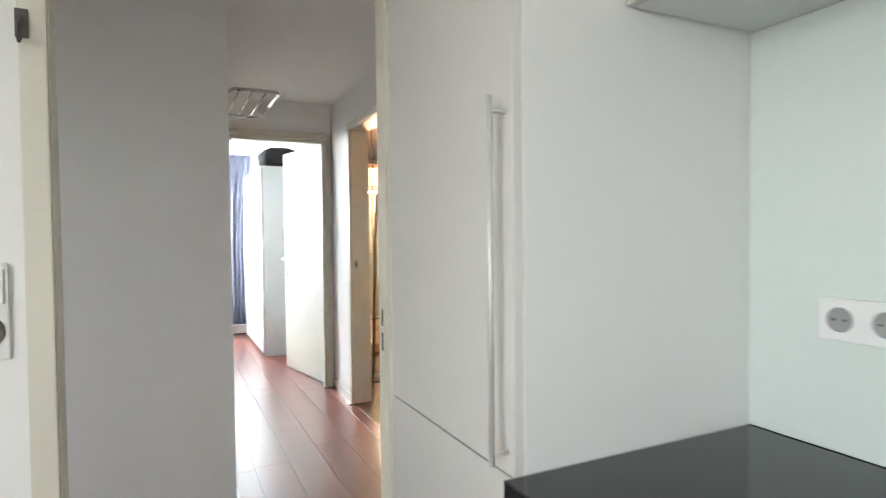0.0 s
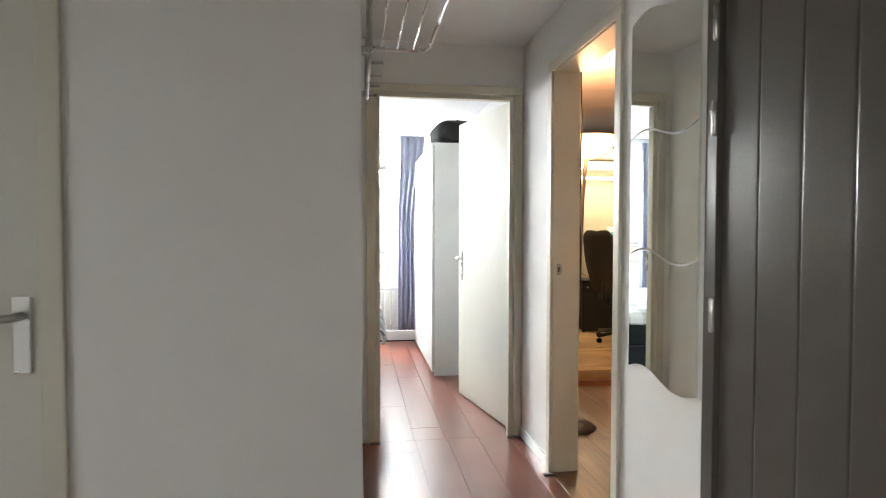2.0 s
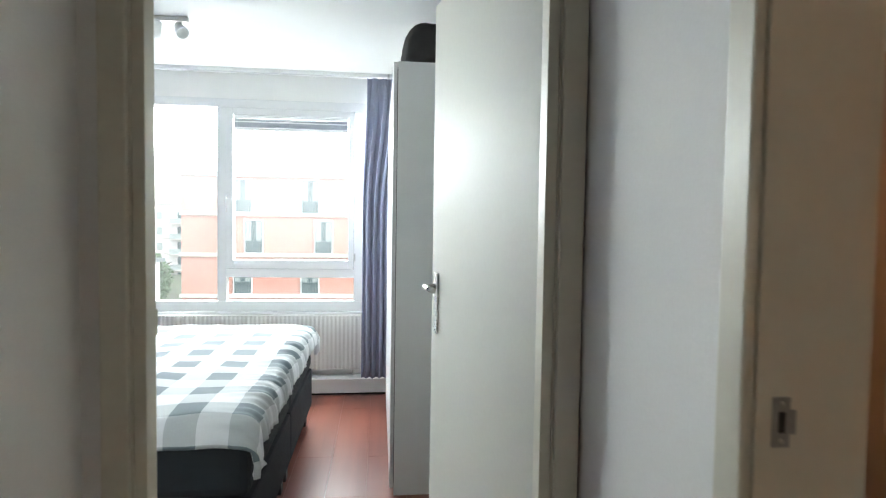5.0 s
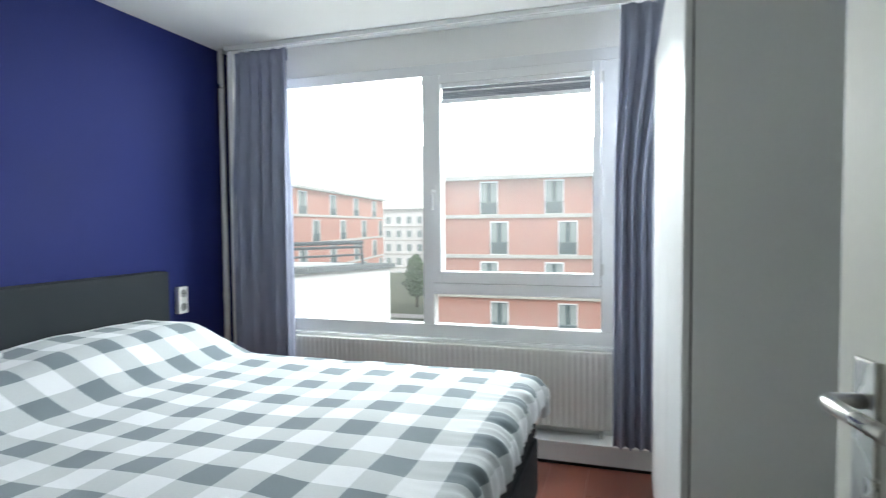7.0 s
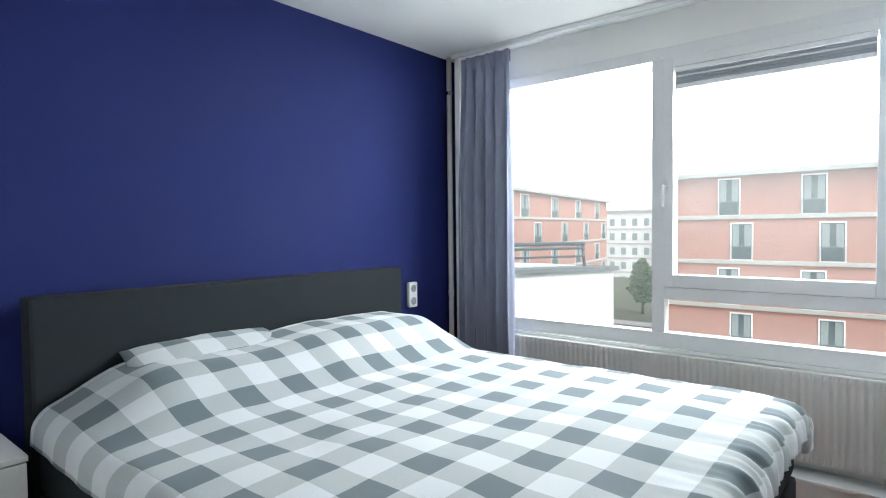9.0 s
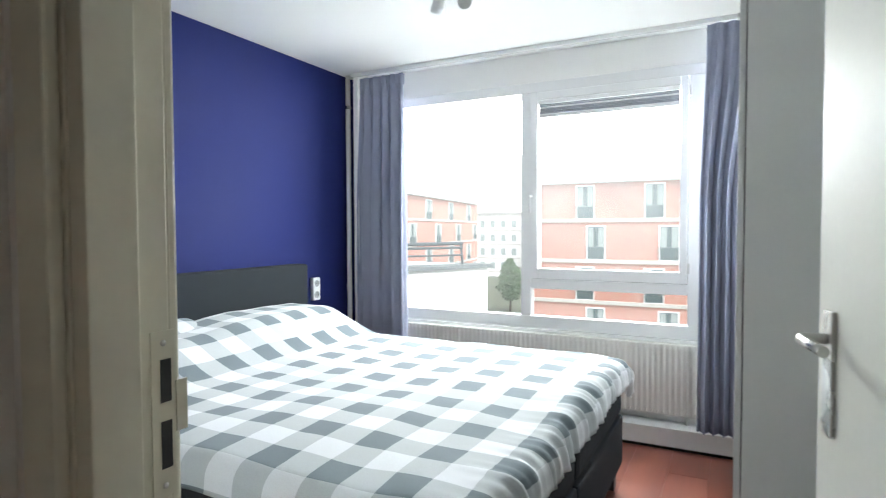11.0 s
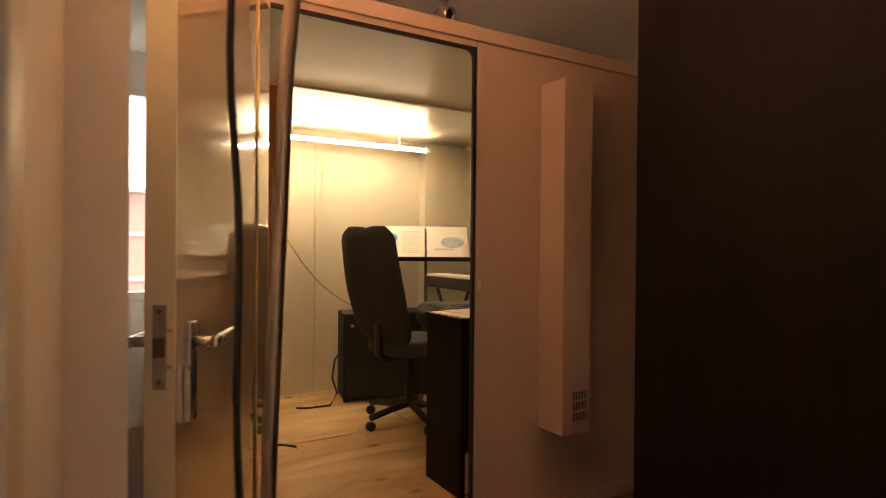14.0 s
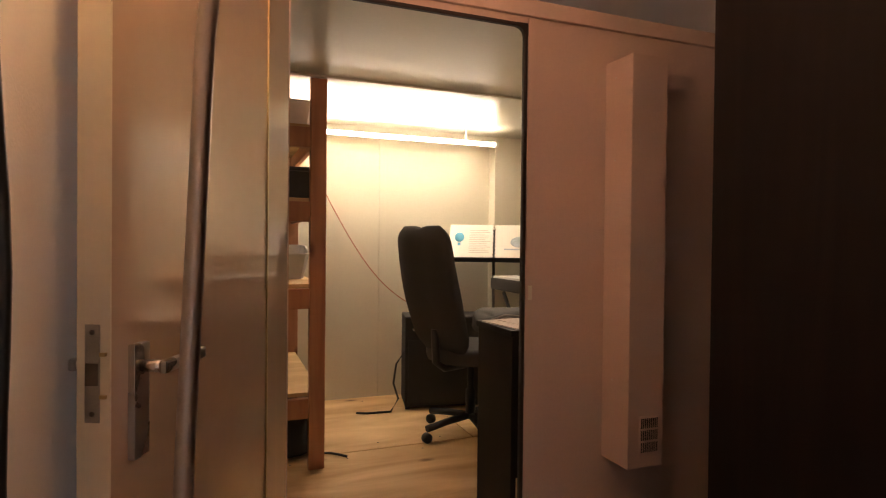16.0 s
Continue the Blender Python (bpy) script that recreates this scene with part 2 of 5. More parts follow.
structure("wall_bedroom_door", boxes((-2.10, -0.055, 0, W, 0, H), (0.84, 1.0, 0, W, 0, H), (-0.055, 0.84, 0, W, 2.11, H)), PLASTER, "white painted wall with the bedroom doorway", "wall")
structure("wall_hall_right", boxes((0.87, 1.0, -0.535, 0, 0, H), (0.87, 1.0, -1.86, -1.31, 0, H), (0.87, 1.0, -3.30, -2.86, 0, H),
          (0.87, 1.0, -1.31, -0.535, 2.11, H), (0.87, 1.0, -2.86, -1.86, 2.14, H)), PLASTER, "white painted hall wall with two doorways", "wall")
structure("wall_hall_left", boxes((-0.22, -0.12, -1.95, 0, 0, H)), PLASTER, "white painted hall wall with textured surface", "wall")
structure("wall_cupboard_front", boxes((-0.81, -0.22, -1.95, -1.85, 0, H), (-1.9, -1.68, -1.95, -1.85, 0, H), (-1.68, -0.81, -1.95, -1.85, 2.11, H)), PLASTER, "white painted wall beside the hall door", "wall")
# Unseen opening added so that sky light brightens the hall.
structure("wall_hall_far", boxes((-2.0, -1.9, -3.30, -3.18, 0, H), (-2.0, -1.9, -2.80, -1.85, 0, H), (-2.0, -1.9, -3.18, -2.80, 2.1, H)), PLASTER, "plain white painted wall with an added unseen opening for light", "wall")
structure("wall_kitchen_door", boxes((-1.9, -0.63, -3.30, -3.23, 0, H), (0.18, 0.87, -3.30, -3.23, 0, H), (-0.63, 0.18, -3.30, -3.23, 2.11, H)), PLASTER, "white painted wall with the kitchen doorway", "wall")
structure("wall_kitchen_right", boxes((0.76, 0.87, -6.5, -3.30, 0, H)), PLASTER, "plain white kitchen wall", "wall")
# The opening here is unseen, cut for the added kitchen lamp.
structure("wall_kitchen_left", boxes((-2.0, -1.9, -6.5, -6.2, 0, H), (-2.0, -1.9, -4.6, -3.30, 0, H), (-2.0, -1.9, -6.2, -4.6, 0, 0.9), (-2.0, -1.9, -6.2, -4.6, 2.1, H)), PLASTER, "plain white kitchen wall with an added unseen opening", "wall")
structure("wall_kitchen_back", boxes((-2.0, 0.87, -6.6, -6.5, 0, H)), PLASTER, "plain white kitchen wall", "wall")
structure("wall_blue", boxes((-2.20, -2.10, 0, 3.28, 0, H)), BLUE, "deep blue painted bedroom wall", "wall")
structure("wall_party", boxes((1.0, 1.07, -0.0, 3.28, 0, H)), PLASTER, "plain white wall between bedroom and study", "wall")
structure("wall_window", boxes((-2.20, 1.07, 3.28, 3.42, 0, 0.60), (-2.20, 1.07, 3.28, 3.42, 2.19, H), (-2.20, -1.78, 3.28, 3.42, 0.60, 2.19), (0.96, 1.07, 3.28, 3.42, 0.60, 2.19),
          (1.07, 4.0, 3.28, 3.42, 0, 0.80), (1.07, 4.0, 3.28, 3.42, 2.15, H), (1.48, 4.0, 3.28, 3.42, 0.80, 2.15)), PLASTER, "white painted outer wall with window openings", "wall")
structure("wall_study_near", boxes((1.0, 4.0, -1.80, -1.70, 0, H)), PLASTER, "plain white study wall", "wall")
structure("wall_study_right", boxes((4.0, 4.1, -1.80, 3.42, 0, H)), PLASTER, "plain white study wall", "wall")
structure("ceiling", boxes((-2.2, 4.1, -6.6, 3.42, H, H + 0.15)), CEIL, "white painted ceiling", "ceiling")
structure("floor_base", boxes((-2.2, 4.1, -6.6, 3.42, -0.2, -0.014)), PLASTER, "subfloor under the laminate", "floor")

# ---- door frames and doors ----


def door_frame(name, length, top, depth, face=0.055, proud=0.015, lining=0.03, label="cream painted door frame"):
    """A frame along +x from 0 to length (clear), the wall from y=0 (near face) to y=depth. Top is the clear height."""
    fr = thing(name, (0, 0, 0), label, "door frame", kind="structure")
    for n, a, b in (("jamb", -lining, 0.0), ("jamb", length, length + lining)):
        part(n, boxes((a, b, 0.0, depth, 0, top), bevel=0.002), CREAM, fr)
    part("head", boxes((-lining, length + lining, 0.0, depth, top, top + lining), bevel=0.002), CREAM, fr)
    for y0, y1 in ((-proud, -0.0005), (depth + 0.0005, depth + proud)):
        part("casing", boxes((-face, -0.004, y0, y1, 0, top + 0.004), bevel=0.004), CREAM, fr)
        part("casing", boxes((length + 0.004, length + face, y0, y1, 0, top + 0.004), bevel=0.004), CREAM, fr)
        part("casing", boxes((-face, length + face, y0, y1, top + 0.004, top + face), bevel=0.004), CREAM, fr)
    return fr


def lever(parent, side, x, y, z, plate=(0.042, 0.22), mat=None, length=0.115, toward=-1):
    """A lever handle on a plate on the door face at x; side: +1 or -1 along x; the lever runs along y * toward."""
    mat = mat or STEEL
    e = x + side * 0.008
    h = part("handle_plate", boxes((min(x, e), max(x, e), y - plate[0] / 2, y + plate[0] / 2, z - plate[1] + 0.05, z + 0.05), bevel=0.003), mat, parent, "metal back plate")
    bm = bmesh.new()
    tube_along(bm, [(x + side * a, y + toward * b, z + c) for a, b, c in ((0.006, 0, 0), (0.038, 0, 0), (0.048, 0.004, 0), (0.052, 0.016, 0), (0.052, 0.06, 0), (0.050, length, -0.002))], 0.0095, 10)
    part("handle", bm, mat, h, "metal lever")
    return h


def leaf(name, hinge, angle, width, top, thick, mat, label, handle_z=1.05, z0=0.008):
    """A flush door leaf: it runs from the hinge along local +y; its faces are at x = -thick and x = 0."""
    d = thing(name, pose(hinge[0], hinge[1], 0, 0, 0, angle), label, "door")
    part("panel", boxes((-thick, 0, 0, width, z0, top), bevel=0.003), mat, d)
    for side, x in ((1, 0.0), (-1, -thick)):
        lever(d, side, x, width - 0.065, handle_z)
    part("lock_face", boxes((-thick * 0.75, -thick * 0.25, width - 0.001, width + 0.0015, handle_z - 0.14, handle_z + 0.08)), STEEL, d, "steel lock face plate")
    return d


f1 = door_frame("door_frame_bedroom", 0.835, 2.08, W)
f1.matrix_world = pose(-0.025, 0, 0)
for x0, x1, z0, z1 in ((0.0005, 0.024, 0, 2.056), (0.811, 0.8345, 0, 2.056), (0.0005, 0.8345, 2.0565, 2.0795)):
    part("stop", boxes((x0, x1, 0.002, 0.052, z0, z1), bevel=0.002), CREAM, f1)
f2 = door_frame("door_frame_study", 0.725, 2.08, D)
f2.matrix_world = pose(0.87, -0.56, 0, 0, 0, -90) @ Matrix.Identity(4)
f3 = door_frame("door_frame_cupboard", 0.78, 2.08, W)
f3.matrix_world = pose(-1.64, -1.95, 0)
f4 = door_frame("door_frame_kitchen", 0.75, 2.08, 0.07)
f4.matrix_world = pose(-0.60, -3.30, 0)

leaf("bedroom_door", (0.852, 0.118), 11.4, 0.86, 2.075, 0.04, DOORW, "off-white flush bedroom door standing open, with lever handle", 1.06)

# ---- floor boards ----


def planks(parent_name, label, x0, x1, y0, y1, wide, long, mat, seed):
    rnd = random.Random(seed)
    base = tagged(part(parent_name, boxes((x0, x1, y0, y1, -0.012, -0.006)), mat), label, "floor", kind="structure")
    meshes = {}
    i = 0
    x = x0
    while x < x1 - 0.02:
        w = min(wide, x1 - x)
        y = y0 - rnd.random() * long
        while y < y1 - 0.01:
            a, b = max(y, y0), min(y + long, y1)
            if b - a > 0.03:
                key = (round(w, 3), round(b - a, 2))
                if key not in meshes:
                    me = bpy.data.meshes.new("plank")
                    bm = boxes((0.0004, w - 0.0004, 0.0004, b - a - 0.0004, 0, 0.006))
                    bmesh.ops.bevel(bm, geom=[e for e in bm.edges if all(v.co.z > 0.005 for v in e.verts)], offset=0.0006, segments=1, affect="EDGES")
                    bm.to_mesh(me)
                    bm.free()
                    me.materials.append(mat)
                    meshes[key] = me
                ob = new("plank", meshes[key])
                ob.parent = base
                ob.location = (x, a, -0.006)
                i += 1
            y += long
        x += wide
    return base


# ---- bedroom window ----
WY = 3.30


def bar(x0, x1, z0, z1, y0=WY - 0.03, y1=WY + 0.05, b=0.004):
    return boxes((x0, x1, y0, y1, z0, z1), bevel=b)


win = thing("window_1", (0, 0, 0), "white plastic window with fixed pane and opening sash", "window", kind="structure")
part("frame_head", bar(-1.78, 0.96, 2.125, 2.19), UPVC, win)
part("frame_foot", bar(-1.78, 0.96, 0.60, 0.682), UPVC, win)
part("mullion", bar(-0.755, -0.69, 0.682, 2.125), UPVC, win)
part("mullion", bar(0.255, 0.345, 0.682, 2.125), UPVC, win)
part("jamb", bar(-1.78, -1.71, 0.682, 2.125), UPVC, win)
part("jamb", bar(0.90, 0.96, 0.682, 2.125), UPVC, win)
part("transom", bar(-0.69, 0.255, 0.862, 0.925), UPVC, win)
sash = part("sash", boxes((-0.688, -0.636, WY - 0.055, WY + 0.03, 0.93, 2.12), (0.212, 0.253, WY - 0.055, WY + 0.03, 0.93, 2.12),
                          (-0.636, 0.212, WY - 0.055, WY + 0.03, 0.93, 0.995), (-0.636, 0.212, WY - 0.055, WY + 0.03, 2.07, 2.12), bevel=0.004), UPVC, win, "opening sash frame")
GLASS = bpy.data.materials.new("clear_glass")
GLASS.use_nodes = True
gb = GLASS.node_tree.nodes["Principled BSDF"]
gb.inputs["Transmission Weight"].default_value, gb.inputs["Roughness"].default_value, gb.inputs["IOR"].default_value = 1.0, 0.0, 1.02
# a thin uneven veil, put in to imitate glare and haze, that scatters daylight
gn, gl = GLASS.node_tree.nodes, GLASS.node_tree.links
glare_veil = gn.new("ShaderNodeBsdfTranslucent")
glare_veil.inputs["Color"].default_value = (0.9, 0.92, 0.93, 1)
dnz = gn.new("ShaderNodeTexNoise")
dnz.inputs["Scale"].default_value, dnz.inputs["Detail"].default_value = 3.0, 5
dmr = gn.new("ShaderNodeMapRange")
dmr.inputs["From Min"].default_value, dmr.inputs["From Max"].default_value = 0.3, 0.7
dmr.inputs["To Min"].default_value, dmr.inputs["To Max"].default_value = 0.022, 0.036
gmix = gn.new("ShaderNodeMixShader")
gl.new(dnz.outputs["Fac"], dmr.inputs["Value"])
gl.new(dmr.outputs["Result"], gmix.inputs["Fac"])
gl.new(gb.outputs["BSDF"], gmix.inputs[1])
gl.new(glare_veil.outputs["BSDF"], gmix.inputs[2])
gl.new(gmix.outputs["Shader"], gn["Material Output"].inputs["Surface"])


def pane(x0, x1, z0, z1, y, parent):
    p = part("pane", boxes((x0, x1, y, y + 0.006, z0, z1)), GLASS, parent, "clear glass pane")
    p.visible_shadow = False
    return p


pane(-1.72, -0.745, 0.675, 2.13, WY + 0.012, win)
pane(-0.645, 0.22, 0.988, 2.08, WY - 0.01, win)
pane(-0.695, 0.26, 0.675, 0.868, WY + 0.012, win)
pane(0.34, 0.91, 0.675, 2.13, WY + 0.012, win)


# ---- bedroom: wardrobe ----
wd = thing("wardrobe", (0.505, 1.5, 0), "tall white wardrobe with flat doors and light grey side", "wardrobe")
part("side_panel", boxes((0.02, 0.475, 0, 0.018, 0, 2.026), bevel=0.001), GREYSIDE, wd, "light grey side panel")
part("side_panel", boxes((0.02, 0.475, 1.482, 1.5, 0, 2.026), bevel=0.001), GREYSIDE, wd, "light grey side panel")
part("top_panel", boxes((0.02, 0.475, 0.0185, 1.4815, 2.0, 2.026), bevel=0.001), GREYSIDE, wd)
part("plinth", boxes((0.04, 0.06, 0.0185, 1.4815, 0.0, 0.06), bevel=0.001), GREYSIDE, wd)
part("back_panel", boxes((0.465, 0.475, 0.0185, 1.4815, 0.06, 2.0)), GREYSIDE, wd)
# Solid black strip gives the gaps between the doors their shade.
part("gap_shade", boxes((0.0185, 0.024, 0.002, 1.498, 0.06, 2.0)), BLACK, wd, "black strip as painted shade behind the doors")
for k in range(3):
    part("door", boxes((0.0, 0.017, 0.004 + k * 0.5, 0.494 + k * 0.5, 0.035, 2.024), bevel=0.002), WARDW, wd, "glossy white wardrobe door")


def soft_bag(name, centre, size, mat, label, category, seed, parent=None):
    """A slack bag: a rounded block, dented by noise."""
    bm = bmesh.new()
    bmesh.ops.create_icosphere(bm, subdivisions=4, radius=1.0)
    for v in bm.verts:
        c = v.co
        p = Vector([math.copysign(abs(t) ** 0.55, t) for t in c])
        n = noise.noise(c * 1.7 + Vector((seed, 0, 0))) * 0.12 + noise.noise(c * 4.5 + Vector((0, seed, 0))) * 0.04
        p *= 1 + n
        v.co = Vector((p.x * size[0] / 2, p.y * size[1] / 2, max(0, (p.z * 0.5 + 0.5)) * size[2]))
        v.co.z = max(v.co.z, 0)
    ob = part(name, bm, mat, parent, smooth=True)
    ob.location = centre
    if parent is None:
        tagged(ob, label, category)
    return ob


bag = thing("travel_bag", (0.75, 1.85, 2.026), "black fabric bag lying on top of the wardrobe", "bag")
b0 = soft_bag("body", (0, 0, 0), (0.42, 0.62, 0.22), BLACKF, "", "", 3.0, bag)
part("zip_flap", boxes((-0.012, 0.012, -0.24, 0.24, 0.205, 0.222), bevel=0.004), BLACK, bag, "black zip flap")

# ---- bedroom: bed ----
BY0, BY1 = 0.74, 2.54
bed = thing("boxspring_bed", (-2.07, BY0, 0), "charcoal upholstered boxspring double bed with tall headboard", "bed")
bw = BY1 - BY0
part("headboard", boxes((0.02, 0.12, 0.02, bw + 0.03, 0.04, 1.03), bevel=0.014), HEADB, bed, "flat charcoal headboard")
for a, b in ((0.028, bw / 2 - 0.004), (bw / 2 + 0.004, bw - 0.028)):
    part("base", boxes((0.125, 2.10, a, b, 0.12, 0.36), bevel=0.014), HEADB, bed, "charcoal box base")
    part("mattress", boxes((0.13, 2.095, a, b, 0.366, 0.60), bevel=0.03), HEADB, bed, "charcoal mattress side")
for lx in (0.2, 2.04):
    for ly in (0.06, bw / 2 - 0.07, bw / 2 + 0.07, bw - 0.06):
        part("leg", boxes((lx - 0.03, lx + 0.03, ly - 0.03, ly + 0.03, 0.0, 0.12), bevel=0.004), BLACK, bed)


def gingham(name, period):
    m = bpy.data.materials.new(name)
    m.use_nodes = True
    n, l = m.node_tree.nodes, m.node_tree.links
    b = n["Principled BSDF"]
    b.inputs["Roughness"].default_value = 0.9
    b.inputs["Sheen Weight"].default_value = 0.15
    uv = n.new("ShaderNodeUVMap")
    uv.uv_map = "cloth"
    sep = n.new("ShaderNodeSeparateXYZ")
    l.new(uv.outputs["UV"], sep.inputs["Vector"])
    steps = []
    for ax in ("X", "Y"):
        d = n.new("ShaderNodeMath")
        d.operation = "DIVIDE"
        d.inputs[1].default_value = period
        l.new(sep.outputs[ax], d.inputs[0])
        f = n.new("ShaderNodeMath")
        f.operation = "FRACT"
        l.new(d.outputs[0], f.inputs[0])
        s = n.new("ShaderNodeMath")
        s.operation = "LESS_THAN"
        s.inputs[1].default_value = 0.5
        l.new(f.outputs[0], s.inputs[0])
        steps.append(s)
    add = n.new("ShaderNodeMath")
    add.operation = "ADD"
    l.new(steps[0].outputs[0], add.inputs[0])
    l.new(steps[1].outputs[0], add.inputs[1])
    half = n.new("ShaderNodeMath")
    half.operation = "MULTIPLY"
    half.inputs[1].default_value = 0.5
    l.new(add.outputs[0], half.inputs[0])
    cr = n.new("ShaderNodeValToRGB")
    cr.color_ramp.interpolation = "CONSTANT"
    e = cr.color_ramp.elements
    e[0].position, e[0].color = 0.0, (0.62, 0.64, 0.66, 1)
    e[1].position, e[1].color = 0.25, (0.41, 0.44, 0.455, 1)
    e2 = e.new(0.75)
    e2.color = (0.125, 0.158, 0.178, 1)
    l.new(half.outputs[0], cr.inputs["Fac"])
    nz = n.new("ShaderNodeTexNoise")
    nz.inputs["Scale"].default_value, nz.inputs["Detail"].default_value = 350, 2
    tc = n.new("ShaderNodeTexCoord")
    l.new(tc.outputs["Object"], nz.inputs["Vector"])
    mr = n.new("ShaderNodeMapRange")
    mr.inputs["To Min"].default_value, mr.inputs["To Max"].default_value = 0.85, 1.15
    l.new(nz.outputs["Fac"], mr.inputs["Value"])
    mul = n.new("ShaderNodeVectorMath")
    mul.operation = "SCALE"
    l.new(cr.outputs["Color"], mul.inputs[0])
    l.new(mr.outputs["Result"], mul.inputs["Scale"])
    l.new(mul.outputs["Vector"], b.inputs["Base Color"])
    bp = n.new("ShaderNodeBump")
    bp.inputs["Strength"].default_value, bp.inputs["Distance"].default_value = 0.25, 0.001
    l.new(nz.outputs["Fac"], bp.inputs["Height"])
    l.new(bp.outputs["Normal"], b.inputs["Normal"])
    return m


CHECK = gingham("grey_white_gingham_cotton", 0.205)


def smooth01(t):
    t = max(0.0, min(1.0, t))
    return t * t * (3 - 2 * t)


def fold(s, edge, r, outward):
    """Along a cloth: how far out and how far down at the length s, if it bends over an edge."""
    if s <= edge:
        return s, 0.0
    a = (s - edge) / r
    if a < math.pi / 2 * 0.93:
        return edge + r * math.sin(a), r * (1 - math.cos(a))
    a0 = math.pi / 2 * 0.93
    rest = s - edge - r * a0
    return edge + r * math.sin(a0) + rest * outward, r * (1 - math.cos(a0)) + rest * 0.97


def cloth(name, nu, nv, where, mat, parent=None, thick=0.022):
    """A quilt: where(i/nu, j/nv) gives a place and the cloth's own coordinates."""
    bm = bmesh.new()
    uvl = bm.loops.layers.uv.new("cloth")
    grid, uvs = [], {}
    for i in range(nu + 1):
        row = []
        for j in range(nv + 1):
            p, q = where(i / nu, j / nv)
            v = bm.verts.new(p)
            uvs[v] = q
            row.append(v)
        grid.append(row)
    for i in range(nu):
        for j in range(nv):
            f = bm.faces.new((grid[i][j], grid[i + 1][j], grid[i + 1][j + 1], grid[i][j + 1]))
            f.smooth = True
            for lp in f.loops:
                lp[uvl].uv = uvs[lp.vert]
    ob = part(name, bm, mat, parent)
    so = ob.modifiers.new("thickness", "SOLIDIFY")
    so.thickness, so.offset = thick, -1
    return ob


def duvet_place(a, b):
    u = -0.06 + a * 2.055             # from the head to the foot
    v = (b - 0.5) * 1.92             # across
    x, down_u = fold(u - 0.9, 0.95, 0.07, 0.12)
    x += 0.9
    sv = math.copysign(1, v)
    y, down_v = fold(abs(v), 0.835, 0.06, 0.10)
    # a little irregular hem
    wob = noise.noise(Vector((u * 3.1, v * 3.1, 0)))
    y = sv * y
    px, py = -1.855 + x, (BY0 + BY1) / 2 + y
    head = 1 - smooth01((u - 0.17) / 0.36)
    near = smooth01((v + 0.96) / 0.42) * (0.75 + 0.25 * smooth01((v + 0.2) / 0.5)) * (1 - 0.65 * smooth01((v - 0.72) / 0.22))
    bump = 0.165 * head * near
    puff = 0.028 * (1 - (abs(v) / 1.05) ** 4) * (1 - max(0, (u - 1.7) / 0.5) ** 2)
    w1 = noise.noise(Vector((u * 2.2, v * 2.2, 1.3))) * 0.016
    w2 = noise.noise(Vector((u * 7 + 3 * v, v * 5, 4.1))) * 0.006
    edge = smooth01((abs(v) - 0.72) / 0.25) + smooth01((u - 1.7) / 0.25)
    w3 = edge * math.sin((u if abs(v) > 0.75 else v) * 34 + 3 * wob) * 0.0015
    w3 += smooth01((u - 1.66) / 0.25) * noise.noise(Vector((u * 5, v * 27, 2.0))) * 0.020
    drop = down_u + down_v
    z = 0.622 + puff + bump + w1 + w2 - drop
    out = (0.012 if down_u > 0 else 0.005) * wob * smooth01(drop / 0.05)
    if down_v > 0:
        py += sv * (w3 + out)
    if down_u > 0:
        px += w3 + out
    z += w3 * 0.5 if drop < 0.02 else 0
    return Vector((px, py, max(z, 0.44))), (u + 0.026, v + 1.051)


duvet = tagged(cloth("duvet", 130, 170, duvet_place, CHECK), "grey and white gingham checked duvet spread over the bed", "duvet")


def pillow_place(a, b):
    u, v = (a - 0.5) * 2, (b - 0.5) * 2
    hgt = (max(0, 1 - abs(u) ** 2.6) * max(0, 1 - abs(v) ** 3.0)) ** 0.5
    return u, v, hgt


def pillow(name, centre, size, m, label):
    bm = bmesh.new()
    uvl = bm.loops.layers.uv.new("cloth")
    n = 26
    for side in (1, -1):
        g = []
        for i in range(n + 1):
            row = []
            for j in range(n + 1):
                u, v, h = pillow_place(i / n, j / n)
                pinch = 1 - 0.06 * (abs(u * v)) ** 0.5
                w = noise.noise(Vector((u * 2, v * 2, side))) * 0.008
                row.append(bm.verts.new((u * size[0] / 2 * pinch, v * size[1] / 2 * pinch, side * h * size[2] / 2 + w * h)))
            g.append(row)
        for i in range(n):
            for j in range(n):
                f = bm.faces.new((g[i][j], g[i + 1][j], g[i + 1][j + 1], g[i][j + 1]))
                f.smooth = True
                for lp in f.loops:
                    lp[uvl].uv = (lp.vert.co.x + 0.4, lp.vert.co.y + 0.6)
    bmesh.ops.remove_doubles(bm, verts=bm.verts, dist=0.0015)
    ob = part(name, bm, CHECK)
    ob.matrix_world = m
    return tagged(ob, label, "pillow")


pillow("pillow", None, (0.36, 0.68, 0.10), pose(-1.80, 1.36, 0.735, 0, 24, 2), "gingham checked pillow against the charcoal headboard")
pillow("pillow", None, (0.42, 0.62, 0.15), pose(-1.76, 2.10, 0.70, 0, 12, -2), "gingham checked pillow under the duvet edge")

# ---- bedroom: nightstand ----
ns = thing("nightstand", (-2.095, 0.30, 0), "small white nightstand with one drawer and open shelf", "nightstand")
part("top", boxes((0, 0.385, -0.003, 0.388, 0.562, 0.58), bevel=0.002), WHITE, ns)
part("side", boxes((0, 0.37, 0.0, 0.016, 0, 0.5615), bevel=0.001), WHITE, ns)
part("side", boxes((0, 0.37, 0.369, 0.385, 0, 0.5615), bevel=0.001), WHITE, ns)
part("back", boxes((0, 0.012, 0.0165, 0.3685, 0.04, 0.5615)), WHITE, ns)
